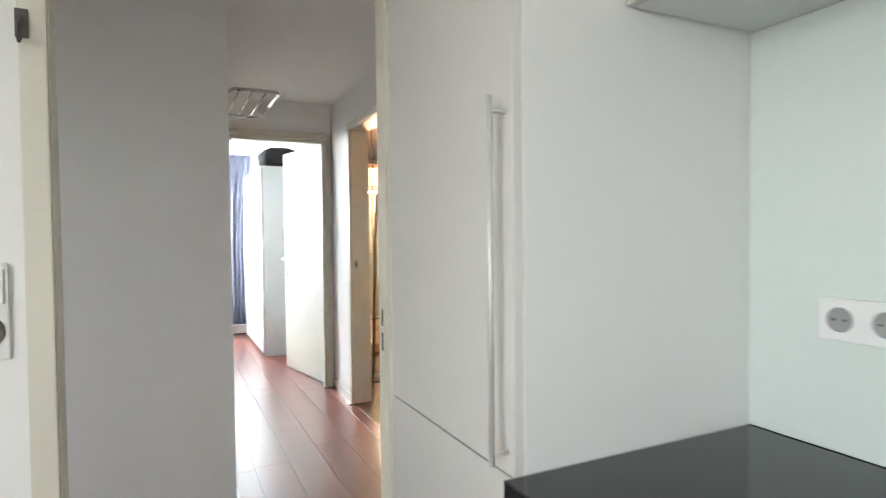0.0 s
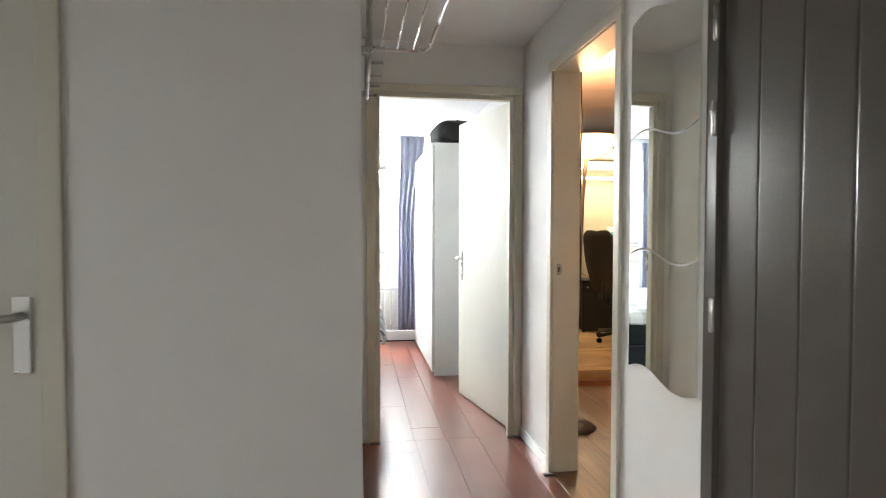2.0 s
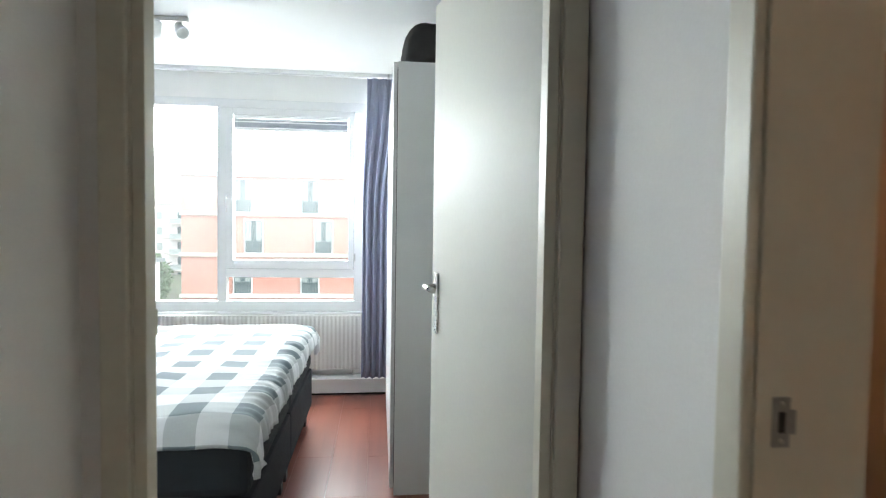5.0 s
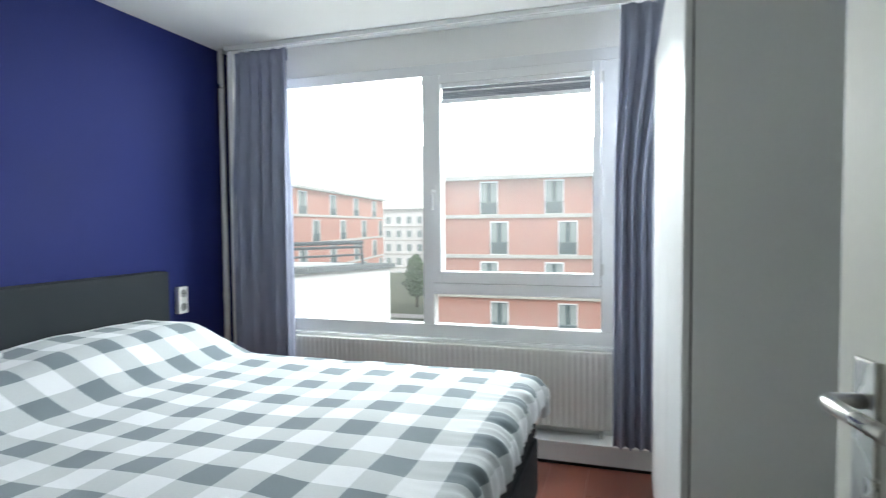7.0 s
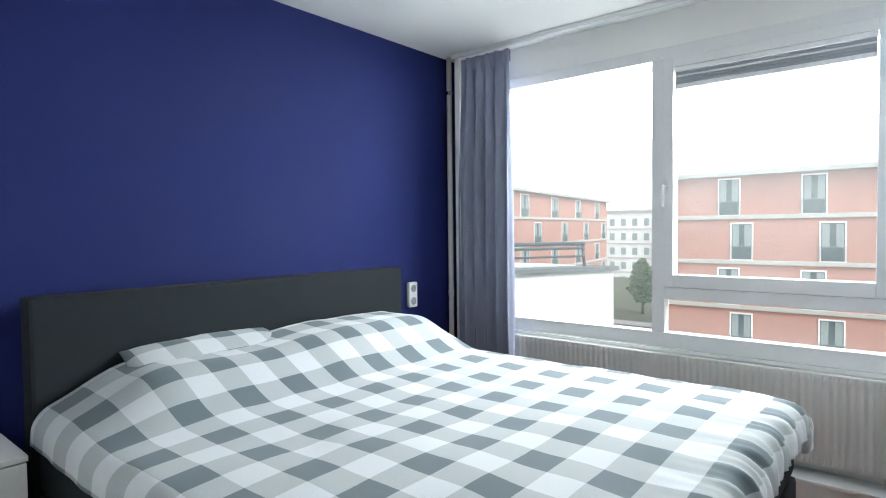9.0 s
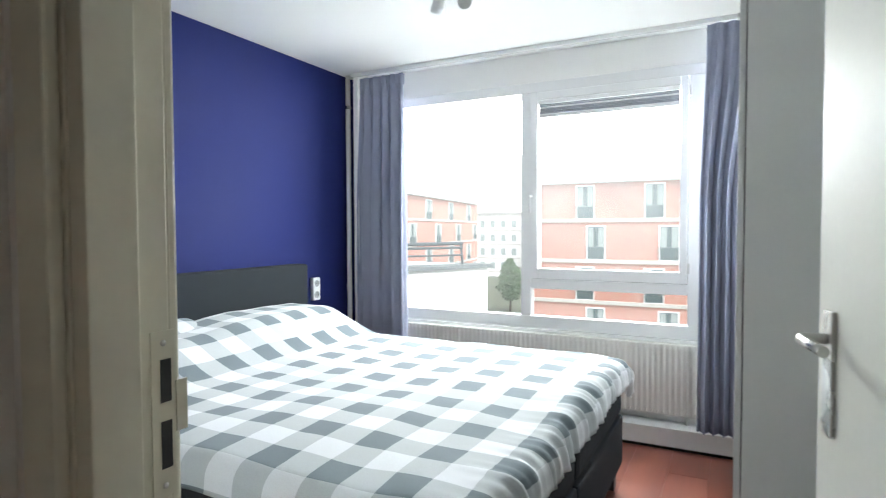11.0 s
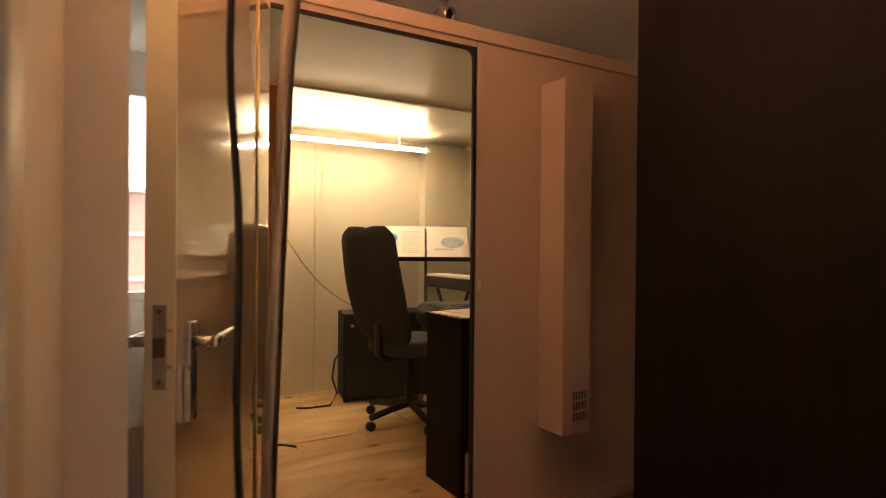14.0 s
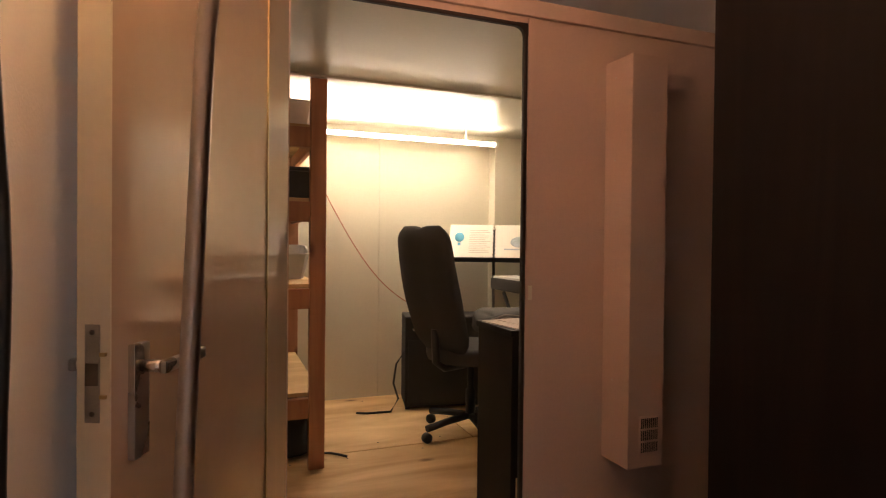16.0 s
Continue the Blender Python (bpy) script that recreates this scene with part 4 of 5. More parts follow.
# ---- study: sound booth ----
BF = 0.105
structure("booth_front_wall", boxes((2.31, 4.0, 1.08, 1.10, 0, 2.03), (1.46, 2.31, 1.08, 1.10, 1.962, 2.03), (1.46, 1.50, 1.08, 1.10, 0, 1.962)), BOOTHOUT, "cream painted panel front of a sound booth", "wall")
structure("booth_roof", boxes((1.46, 4.0, 1.10, 3.28, 1.99, 2.03)), BOOTHW, "cream panel roof of the booth", "ceiling")
structure("booth_side_wall", boxes((1.46, 1.50, 1.10, 3.28, 0, 1.99)), BOOTHW, "cream panel side wall of the booth", "wall")
structure("booth_back_wall", boxes((1.50, 4.0, 3.20, 3.28, 0, 1.99)), BOOTHW, "cream panel back wall of the booth", "wall")
structure("booth_right_wall", boxes((3.60, 3.64, 1.10, 3.20, 0, 1.99), (3.18, 3.60, 3.10, 3.20, BF, 1.945)), BOOTHW, "cream panel side wall and pilaster of the booth", "wall")
bc = tagged(part("booth_ceiling_sheet", boxes((1.50, 3.60, 1.10, 2.02, 1.967, 1.9895), bevel=0.002), BOOTHW), "cream ceiling sheet inside the booth", "ceiling", kind="structure")
structure("booth_ceiling_joint", boxes((1.50, 3.60, 2.0, 2.028, 1.954, 1.9665), bevel=0.003), BOOTHW, "cover strip over the joint of the booth ceiling", "trim")
structure("booth_batten", boxes((2.33, 2.375, 3.192, 3.1995, BF, 1.985), bevel=0.002), BOOTHW, "flat joint cover on the booth wall", "trim")
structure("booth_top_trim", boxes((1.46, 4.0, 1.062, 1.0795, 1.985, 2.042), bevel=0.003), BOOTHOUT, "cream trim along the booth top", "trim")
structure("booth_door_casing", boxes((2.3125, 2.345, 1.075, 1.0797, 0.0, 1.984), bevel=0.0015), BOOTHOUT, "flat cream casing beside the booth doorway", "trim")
seal = thing("booth_door_seal", (0, 0, 0), "dark rubber seal round the booth doorway", "trim", kind="structure")
part("seal_strip", boxes((2.296, 2.3095, 1.074, 1.092, BF, 1.917), bevel=0.003), SEAL, seal)
part("seal_strip", boxes((1.50, 2.265, 1.074, 1.092, 1.948, 1.9615), bevel=0.003), SEAL, seal)
bm = bmesh.new()
arc = [(2.265 + 0.031 * math.cos(k * math.pi / 16), 1.917 + 0.031 * math.sin(k * math.pi / 16)) for k in range(9)] + [(2.265, 1.9615), (2.3095, 1.9615), (2.3095, 1.917)]
near_ring, far_ring = [[bm.verts.new((x, y, z)) for x, z in arc] for y in (1.074, 1.092)]
bm.faces.new(near_ring)
bm.faces.new(list(reversed(far_ring)))
for k in range(len(arc)):
    bm.faces.new((near_ring[k], near_ring[k - 1], far_ring[k - 1], far_ring[k]))
part("seal_corner", bm, SEAL, seal, "rounded rubber corner")
part("strike", boxes((2.322, 2.337, 1.0725, 1.0747, 0.99, 1.04), bevel=0.0005), CREAM, seal)
bfl = tagged(part("booth_floor", boxes((1.50, 3.60, 1.10, 3.20, 0.0, 0.086)), PLY), "raised plywood floor of the booth", "floor", kind="structure")
for x0, x1, y0, y1 in ((1.502, 3.60, 1.10, 2.196), (1.502, 2.62, 2.205, 3.198), (2.626, 3.60, 2.205, 3.198)):
    part("plywood_sheet", boxes((x0, x1, y0, y1, 0.0865, BF), bevel=0.0015), PLY, bfl)
for x, y in ((1.62, 2.12), (1.9, 2.12), (2.3, 2.13), (1.75, 2.28), (2.1, 2.29), (2.45, 2.27), (1.8, 3.05), (2.2, 3.1), (2.0, 1.3), (2.2, 1.3)):
    bm = bmesh.new()
    lathe(bm, [(0.0, 0.0), (0.005, 0.0), (0.0045, 0.0012), (0.0, 0.0012)], (x, y, BF), 8)
    part("screw_head", bm, DARKDOOR, bfl)
structure("booth_step", boxes((1.50, 2.50, 1.0, 1.0795, 0.0, 0.045), bevel=0.003), PINEY, "low wooden strip before the booth", "trim")
structure("booth_front_skirting", boxes((2.347, 4.0, 1.066, 1.0795, 0.0, 0.06), bevel=0.003), BOOTHOUT, "cream skirting of the booth", "trim")

# booth door: hinge at the booth wall, standing open towards the study door
hx, hy = 1.495, 1.062
BGLOSS = material("glossy_cream_booth_door", (0.62, 0.50, 0.40), 0.12, 0.08, vary=0.03, scale=1.5, fine=30, bump=0.0, coat=1.0)
BGLOSS.node_tree.nodes["Principled BSDF"].inputs["Coat Roughness"].default_value = 0.03
BGLOSS.node_tree.nodes["Principled BSDF"].inputs["Coat IOR"].default_value = 2.3
dl = math.hypot(1.152 - hx, hy - 0.31)
bd = thing("booth_door", pose(hx, hy, 0, 0, 0, 180 + math.degrees(math.atan2(hx - 1.152, hy - 0.31)) * -1), "thick glossy cream booth door standing open", "door")
part("panel", boxes((0.0, 0.05, 0.0, dl, 0.012, 1.935), bevel=0.004), BGLOSS, bd)
part("edge_strip", boxes((-0.002, 0.052, dl - 0.001, dl + 0.003, 0.012, 1.935), bevel=0.001), CREAM, bd, "pale door edge")
part("joint_bead", boxes((-0.005, -0.0003, 0.17, 0.176, 0.02, 1.93), bevel=0.001), BRASS, bd)
lkf = part("lock_face", boxes((0.013, 0.037, dl + 0.0035, dl + 0.006, 0.905, 1.058), bevel=0.001), ZINC, bd, "dull steel lock face plate")
# Dark block stands in for the shaded hole in the lock plate.
part("lock_hole", boxes((0.0145, 0.0355, dl + 0.0062, dl + 0.0075, 0.963, 0.998), bevel=0.0005), DARKDOOR, lkf, "dark block for the lock hole")
for z in (1.046, 0.919):
    bm = bmesh.new()
    lathe(bm, [(0.0, 0.0), (0.0042, 0.0), (0.0036, 0.0012), (0.0, 0.0006)], sides=12)
    c = part("screw", bm, DARKDOOR, lkf)
    c.matrix_local = pose(0.025, dl + 0.0061, z, -90, 0, 0)
for z in (1.012, 0.946):
    part("catch", boxes((0.002, 0.012, dl + 0.0032, dl + 0.009, z - 0.003, z + 0.003), bevel=0.001), BRASS, bd)
for side in (-1, 1):
    x0 = 0.0 if side < 0 else 0.05

    def span(a, b):
        return sorted((x0 + side * a, x0 + side * b))

    pl = part("handle_plate", boxes((*span(0.0, 0.013), dl - 0.088, dl - 0.045, 0.828, 1.018), bevel=0.0022), STEEL, bd, "square brushed steel back plate")
    bm = bmesh.new()
    tube_along(bm, [(x0 + side * 0.012, dl - 0.066, 0.98), (x0 + side * 0.03, dl - 0.066, 0.98), (x0 + side * 0.052, dl - 0.066, 0.98)], 0.0105, 14)
    part("spindle", bm, STEEL, pl, "round steel neck")
    part("lever", boxes((*span(0.046, 0.060), dl - 0.195, dl - 0.054, 0.969, 0.991), bevel=0.005), STEEL, pl, "flat brushed steel lever")

# tube lamp in the booth
TUBE = material("warm_fluorescent_tube", (1, 0.9, 0.7), 0.5, vary=0, emit=((1.0, 0.83, 0.60), 12.5))
tl = thing("tube_lamp", (1.66, 2.965, 1.879), "lit warm fluorescent tube lamp under the booth ceiling", "lamp")
part("batten", boxes((-0.01, 1.46, -0.021, 0.004, -0.012, 0.014), bevel=0.004), WHITE, tl)
for x in (0.16, 1.22):
    part("bracket", boxes((x, x + 0.008, -0.012, 0.0, 0.0145, 0.1105), bevel=0.002), WHITE, tl)
bm = bmesh.new()
tube_along(bm, [(0.02, -0.04, 0.0), (0.75, -0.04, 0.0), (1.43, -0.04, 0.0)], 0.013, 12)
part("tube", bm, TUBE, tl, "glowing fluorescent tube")
for x in (0.0, 1.435):
    part("end_cap", boxes((x - 0.008, x + 0.018, -0.056, -0.0215, -0.016, 0.016), bevel=0.003), WHITE, tl)

CABLE = material("red_brown_cable", (0.38, 0.10, 0.045), 0.5, vary=0.05)
bm = bmesh.new()
pts = []
for i in range(25):
    t = i / 24
    pts.append((1.93 + 0.72 * t, 3.188 - 0.05 * t, 1.56 - 0.86 * t - 0.16 * math.sin(math.pi * t)))
tube_along(bm, pts, 0.0036, 6)
tagged(part("red_cable", bm, CABLE), "thin red cable drooping along the booth wall", "cable")

# pine shelf rack in the booth
sh = thing("pine_shelf_rack", (1.505, 2.03, BF), "rough pine timber shelf rack with plywood shelves", "shelf")
SHT = 1.966 - BF
for y in (0.0, 1.08):
    part("post", boxes((0.19, 0.265, y, y + 0.045, 0, SHT), bevel=0.003), PINE, sh, "knotty pine post")
    part("post", boxes((0.004, 0.05, y, y + 0.045, 0, SHT), bevel=0.003), PINE, sh, "knotty pine post")
for z in (0.34, 0.86, 1.27, 1.62):
    part("bearer", boxes((0.0505, 0.1895, 0.002, 0.04, z - 0.095, z), bevel=0.003), PINE, sh)
    part("side_rail", boxes((0.215, 0.24, 0.0455, 1.079, z - 0.075, z), bevel=0.003), PINEY, sh)
    part("shelf_board", boxes((0.01, 0.25, 0.046, 1.079, z + 0.0005, z + 0.02), bevel=0.002), PLY, sh, "pale plywood shelf")


def tray(name, m, size, taper, mat, label, category, scoop=0.0):
    """An open tapered tub with a rim, lower at its front by scoop."""
    bm = bmesh.new()
    w, d, h = size
    prof = ((taper, 0.0), (1.0, 1.0), (1.06, 1.0), (1.06, 1.06), (0.94, 1.06), (0.9, 0.95), (taper * 0.92, 0.08))
    rings = []
    for f, z in prof:
        ring = []
        for k in range(24):
            a = (k + 0.5) / 24 * math.tau
            cx, sy = math.cos(a), math.sin(a)
            px = math.copysign(min(1, abs(cx) * 1.25), cx)
            py = math.copysign(min(1, abs(sy) * 1.25), sy)
            ring.append(bm.verts.new((px * w / 2 * f, py * d / 2 * f, z * h + scoop * py * z)))
        rings.append(ring)
    for r0, r1 in zip(rings, rings[1:]):
        for k in range(24):
            bm.faces.new((r0[k], r0[(k + 1) % 24], r1[(k + 1) % 24], r1[k]))
    bm.faces.new(list(reversed(rings[0])))
    bm.faces.new(rings[-1])
    ob = part(name, bm, mat)
    ob.matrix_world = m
    return tagged(ob, label, category)


tray("storage_tub", pose(1.650, 2.53, BF + 0.8805), (0.20, 0.22, 0.15), 0.72, WHITE, "white plastic tub standing on the shelf", "tub", 0.022)
tray("storage_tub", pose(1.63, 2.25, BF + 1.64), (0.20, 0.24, 0.12), 0.8, WHITE, "white plastic tub on the top shelf", "tub")
eb = thing("equipment_box", (1.53, 2.10, BF + 1.29), "black equipment case on the pine shelf", "box")
part("case", boxes((0, 0.20, 0, 0.3, 0, 0.13), bevel=0.006), BLACK, eb)
part("lid", boxes((-0.003, 0.203, -0.003, 0.303, 0.131, 0.15), bevel=0.005), BLACK, eb)
soft_bag("dark_bag", (1.63, 2.35, BF), (0.22, 0.45, 0.24), BLACKF, "black bag stowed under the lowest shelf", "bag", 9.0)
bm = bmesh.new()
tube_along(bm, [(1.79, 2.20, BF + 0.012), (1.82, 2.17, BF + 0.02), (1.86, 2.16, BF + 0.012), (1.90, 2.13, BF + 0.006)], 0.006, 6)
tagged(part("loose_strap", bm, BLACK), "black strap end lying on the plywood floor", "strap")

# office chair
CHF = material("dark_grey_chair_fabric", (0.045, 0.043, 0.04), 0.9, vary=0.12, scale=12, fine=500, bump=0.35)
ch = thing("office_chair", pose(2.63, 2.26, BF, 0, 0, 20), "dark grey office swivel chair with tall narrow back", "chair")


def slab(bm, cx, cy, cz, w, d, h, pinch=0.0, n=2.6, seg=24):
    """A cushion: a superellipse, rounded over its edge."""
    layers = [(-0.5, 0.86), (-0.42, 0.97), (-0.2, 1.0), (0.2, 1.0), (0.42, 0.96), (0.5, 0.84)]
    rings = []
    for t, f in layers:
        ring = []
        for k in range(seg):
            a = k / seg * math.tau
            c, s = math.cos(a), math.sin(a)
            r = (abs(c) ** n + abs(s) ** n) ** (-1 / n)
            ring.append(bm.verts.new((cx + c * r * w / 2 * f, cy + s * r * d / 2 * f, cz + t * h)))
        rings.append(ring)
    for a, b in zip(rings, rings[1:]):
        for k in range(seg):
            fc = bm.faces.new((a[k], a[(k + 1) % seg], b[(k + 1) % seg], b[k]))
            fc.smooth = True
    bm.faces.new(list(reversed(rings[0])))
    bm.faces.new(rings[-1])
    return bm


bm = slab(bmesh.new(), 0, 0, 0.47, 0.48, 0.46, 0.09)
part("seat", bm, CHF, ch)
bm = bmesh.new()
rings = []
profile = [k / 16 for k in range(15)] + [0.91, 0.94, 0.965, 0.985, 1.0]
for i, t in enumerate(profile):
    z = 0.50 + 0.67 * t
    lean = -0.20 - 0.02 * math.sin(t * math.pi) - 0.17 * t
    wid = 0.222 - 0.03 * abs(t - 0.45)
    th = 0.040 + 0.012 * math.sin(t * math.pi)
    top = max(0.0, (t - 0.86) / 0.14)
    foot = max(0.0, 1 - t / 0.12)
    wid *= 1 - 0.30 * top ** 2.5 - 0.25 * foot ** 2
    th *= 1 - 0.72 * top ** 3 - 0.4 * foot
    ring = []
    for k in range(28):
        a = k / 28 * math.tau
        c, s = math.cos(a), math.sin(a)
        r = (abs(c) ** 2.7 + abs(s) ** 2.7) ** (-1 / 2.7)
        cleft = math.exp(-(c * r / 0.22) ** 2)
        ring.append(bm.verts.new((lean + s * r * th * (1 - 0.25 * cleft), c * r * wid, z - 0.013 * top * cleft)))
    rings.append(ring)
for a, b in zip(rings, rings[1:]):
    for k in range(28):
        fc = bm.faces.new((a[k], a[(k + 1) % 28], b[(k + 1) % 28], b[k]))
        fc.smooth = True
bm.faces.new(list(reversed(rings[0])))
bm.faces.new(rings[-1])
part("backrest", bm, CHF, ch, "tall dark grey padded back")
bm = bmesh.new()
tube_along(bm, [(-0.05, 0, 0.40), (-0.2, 0, 0.40), (-0.26, 0, 0.44), (-0.27, 0, 0.62)], 0.022, 8)
part("back_bracket", bm, BLACK, ch)
for s in (-1, 1):
    bm = bmesh.new()
    tube_along(bm, [(0.0, s * 0.2, 0.42), (0.0, s * 0.28, 0.43), (0.0, s * 0.29, 0.50), (0.0, s * 0.29, 0.66)], 0.016, 8)
    am = part("arm", bm, BLACK, ch)
    part("arm_pad", boxes((-0.13, 0.12, s * 0.29 - 0.04, s * 0.29 + 0.04, 0.66, 0.69), bevel=0.012), BLACK, am)
bm = bmesh.new()
lathe(bm, [(0.028, 0.09), (0.028, 0.25), (0.018, 0.26), (0.018, 0.42)], sides=16)
part("gas_column", bm, BLACK, ch)
for k in range(5):
    a = k / 5 * math.tau + 0.5
    c, s = math.cos(a), math.sin(a)
    bm = bmesh.new()
    tube_along(bm, [(0.02 * c, 0.02 * s, 0.105), (0.15 * c, 0.15 * s, 0.095), (0.29 * c, 0.29 * s, 0.075)], 0.02, 8)
    lg = part("base_leg", bm, BLACK, ch)
    bm = bmesh.new()
    lathe(bm, [(0.0, -0.02), (0.022, -0.02), (0.027, -0.014), (0.027, 0.014), (0.022, 0.02), (0, 0.02)], sides=16)
    w = part("caster", bm, BLACK, lg)
    w.matrix_local = Matrix.Translation((0.29 * c, 0.29 * s, 0.027)) @ pose(0, 0, 0, 90, 0, math.degrees(a))

# desk, keyboard, stand and books
dk = thing("black_desk", (2.32, 1.185, BF), "black-brown desk with panel side beside the booth door", "desk")
part("side_panel", boxes((0.0, 0.022, 0, 0.30, 0, 0.735), bevel=0.002), DARKWOOD, dk)
part("side_panel", boxes((1.18, 1.202, 0, 0.30, 0, 0.735), bevel=0.002), DARKWOOD, dk)
part("tabletop", boxes((-0.008, 1.21, -0.008, 0.31, 0.7355, 0.76), bevel=0.003), DARKWOOD, dk)
part("back_panel", boxes((0.0225, 1.1795, 0.01, 0.026, 0.2, 0.735)), DARKWOOD, dk)
PAPER = material("white_paper", (0.74, 0.72, 0.66), 0.7, vary=0.02, scale=8, fine=200, bump=0.02)
sht = thing("paper_sheets", pose(2.52, 1.34, BF + 0.76, 0, 0, 8), "loose white paper sheets on the desk", "paper")
part("sheet", boxes((-0.19, 0.2, -0.11, 0.13, 0, 0.004)), PAPER, sht)
part("sheet", boxes((-0.13, 0.17, -0.09, 0.115, 0.0045, 0.007)), PAPER, sht)

kb = thing("stage_keyboard", pose(2.94, 2.66, BF + 0.785, 0, 0, -90), "black stage piano keyboard on a stand", "keyboard")
part("case", boxes((0, 0.75, 0, 0.33, 0, 0.075), bevel=0.008), BLACK, kb)
part("panel", boxes((0.02, 0.73, 0.18, 0.32, 0.0755, 0.09), bevel=0.004), BLACK, kb)
for k in range(31):
    part("white_key", boxes((0.03 + k * 0.0225, 0.0515 + k * 0.0225, 0.006, 0.175, 0.0755, 0.088), bevel=0.001), WHITE, kb)
ksd = thing("keyboard_stand", pose(2.94, 2.66, BF, 0, 0, -90), "black metal keyboard stand", "stand")
for x in (0.12, 0.62):
    for p in (((x, 0.02, 0.012), (x, 0.30, 0.78)), ((x + 0.03, 0.30, 0.012), (x + 0.03, 0.02, 0.78))):
        bm = bmesh.new()
        tube_along(bm, p, 0.012, 8)
        part("leg", bm, BLACK, ksd)
STRAPG = material("pale_grey_webbing", (0.30, 0.29, 0.27), 0.8, vary=0.1, scale=20)
BAGG = material("charcoal_bag_nylon", (0.032, 0.032, 0.035), 0.7, vary=0.25, scale=9, fine=250, bump=0.3)
gb2 = thing("dark_backpack", (2.60, 1.74, BF + 0.64), "dark bag with red detail beside the keyboard", "bag")
soft_bag("body", (0, 0, 0.0), (0.34, 0.27, 0.13), BAGG, "", "", 5.0, gb2)
part("tag", boxes((-0.07, 0.0, -0.138, -0.126, 0.075, 0.092), bevel=0.002), material("red_tag", (0.5, 0.04, 0.03), 0.5), gb2, "small red tag")
for k, lift in ((0, 0.05), (1, 0.03)):
    bm = bmesh.new()
    tube_along(bm, [(-0.16 + 0.05 * k, -0.10, 0.09), (-0.10, -0.15 - 0.02 * k, 0.10 + lift * 0.4), (0.0, -0.16, 0.11 - 0.02 * k), (0.10, -0.14, 0.07 + lift)], 0.006, 6)
    part("strap", bm, STRAPG, gb2, "pale grey strap")
sto = thing("equipment_case", (2.60, 1.74, BF), "black upright equipment case under the bag", "case")
part("body", boxes((-0.06, 0.15, -0.14, 0.14, 0.012, 0.61), bevel=0.012), BLACKF, sto)
part("lid", boxes((-0.10, 0.152, -0.142, 0.142, 0.6105, 0.64), bevel=0.008), BLACK, sto)
for x in (-0.04, 0.12):
    for y in (-0.11, 0.11):
        part("foot", boxes((x - 0.015, x + 0.015, y - 0.015, y + 0.015, 0, 0.0125), bevel=0.003), BLACK, sto)

ms = thing("music_stand", pose(3.06, 2.86, BF, 0, 0, -27), "black music stand holding an open spiral book", "music stand")
bm = bmesh.new()
tube_along(bm, [(0, 0, 0.05), (0, 0, 0.96)], 0.011, 10)
part("pole", bm, BLACK, ms)
for k in range(3):
    a = k / 3 * math.tau
    bm = bmesh.new()
    tube_along(bm, [(0, 0, 0.25), (0.26 * math.cos(a), 0.26 * math.sin(a), 0.008)], 0.007, 8)
    part("leg", bm, BLACK, ms)
dsk = part("desk_plate", boxes((-0.30, 0.30, 0.0, 0.006, 0.0, 0.28), bevel=0.002), BLACK, ms, "black sloped plate")
dsk.matrix_local = pose(0, -0.02, 0.955, -38, 0, 0)
part("ledge", boxes((-0.36, 0.36, -0.05, 0.0, -0.006, 0.0), bevel=0.002), BLACK, dsk)
bk = thing("spiral_book", ms.matrix_world @ pose(0.0, -0.030, 0.962, -38, 0, 0), "open white spiral-bound book with blue picture", "book")
INKB = material("printed_sky_blue", (0.10, 0.42, 0.62), 0.5, vary=0.12, scale=25, fine=120)
INKG = material("printed_blue_grey", (0.36, 0.43, 0.50), 0.5, vary=0.3, scale=18, fine=90)
INKT = material("printed_text_grey", (0.45, 0.43, 0.40), 0.7, vary=0.1)
for s, nm in ((-1, "page"), (1, "page")):
    pg = part(nm, boxes((min(0.006 * s, 0.315 * s), max(0.006 * s, 0.315 * s), -0.004 + 0.001 * s, 0.004, 0.002, 0.315)), PAPER, bk, "white printed page")
    if s < 0:
        bm = bmesh.new()
        lathe(bm, [(0.0, 0.0), (0.034, 0.0), (0.034, 0.0008), (0.0, 0.0008)], sides=24)
        bl = part("picture", bm, INKB, pg, "round blue picture")
        bl.matrix_local = Matrix.Translation((-0.245, -0.0055, 0.20)) @ pose(0, 0, 0, 90, 0, 0) @ Matrix.Diagonal((1, 1.25, 1, 1))
        part("picture_stem", boxes((-0.256, -0.234, -0.0062, -0.0055, 0.125, 0.152)), INKB, pg)
        for r in range(13):
            wl = 0.13 + 0.02 * math.sin(r * 2.3)
            part("text_line", boxes((-0.175, -0.175 + wl, -0.0058, -0.0053, 0.26 - r * 0.0165, 0.264 - r * 0.0165)), INKT, pg)
    else:
        bm = bmesh.new()
        slab(bm, 0.20, 0.0, 0.0, 0.17, 0.10, 0.0008, n=2.2)
        pc = part("picture", bm, INKG, pg, "faint blue-grey picture")
        pc.matrix_local = Matrix.Translation((0.0, -0.0045, 0.16)) @ pose(0, 0, 0, 90, 0, 0)
        part("text_line", boxes((0.07, 0.21, -0.0048, -0.0043, 0.09, 0.102)), INKG, pg)
for r in range(24):
    bm = bmesh.new()
    tube_along(bm, [(0.010 * math.cos(a * math.tau / 8), -0.004 + 0.007 * math.sin(a * math.tau / 8), 0.012 + r * 0.0118) for a in range(8)], 0.0014, 5, closed=True)
    part("spiral_ring", bm, BLACK, bk)
lt = thing("small_loudspeaker", pose(3.44, 2.42, BF + 0.765, 0, 0, 10), "small black loudspeaker beside the keyboard", "speaker")
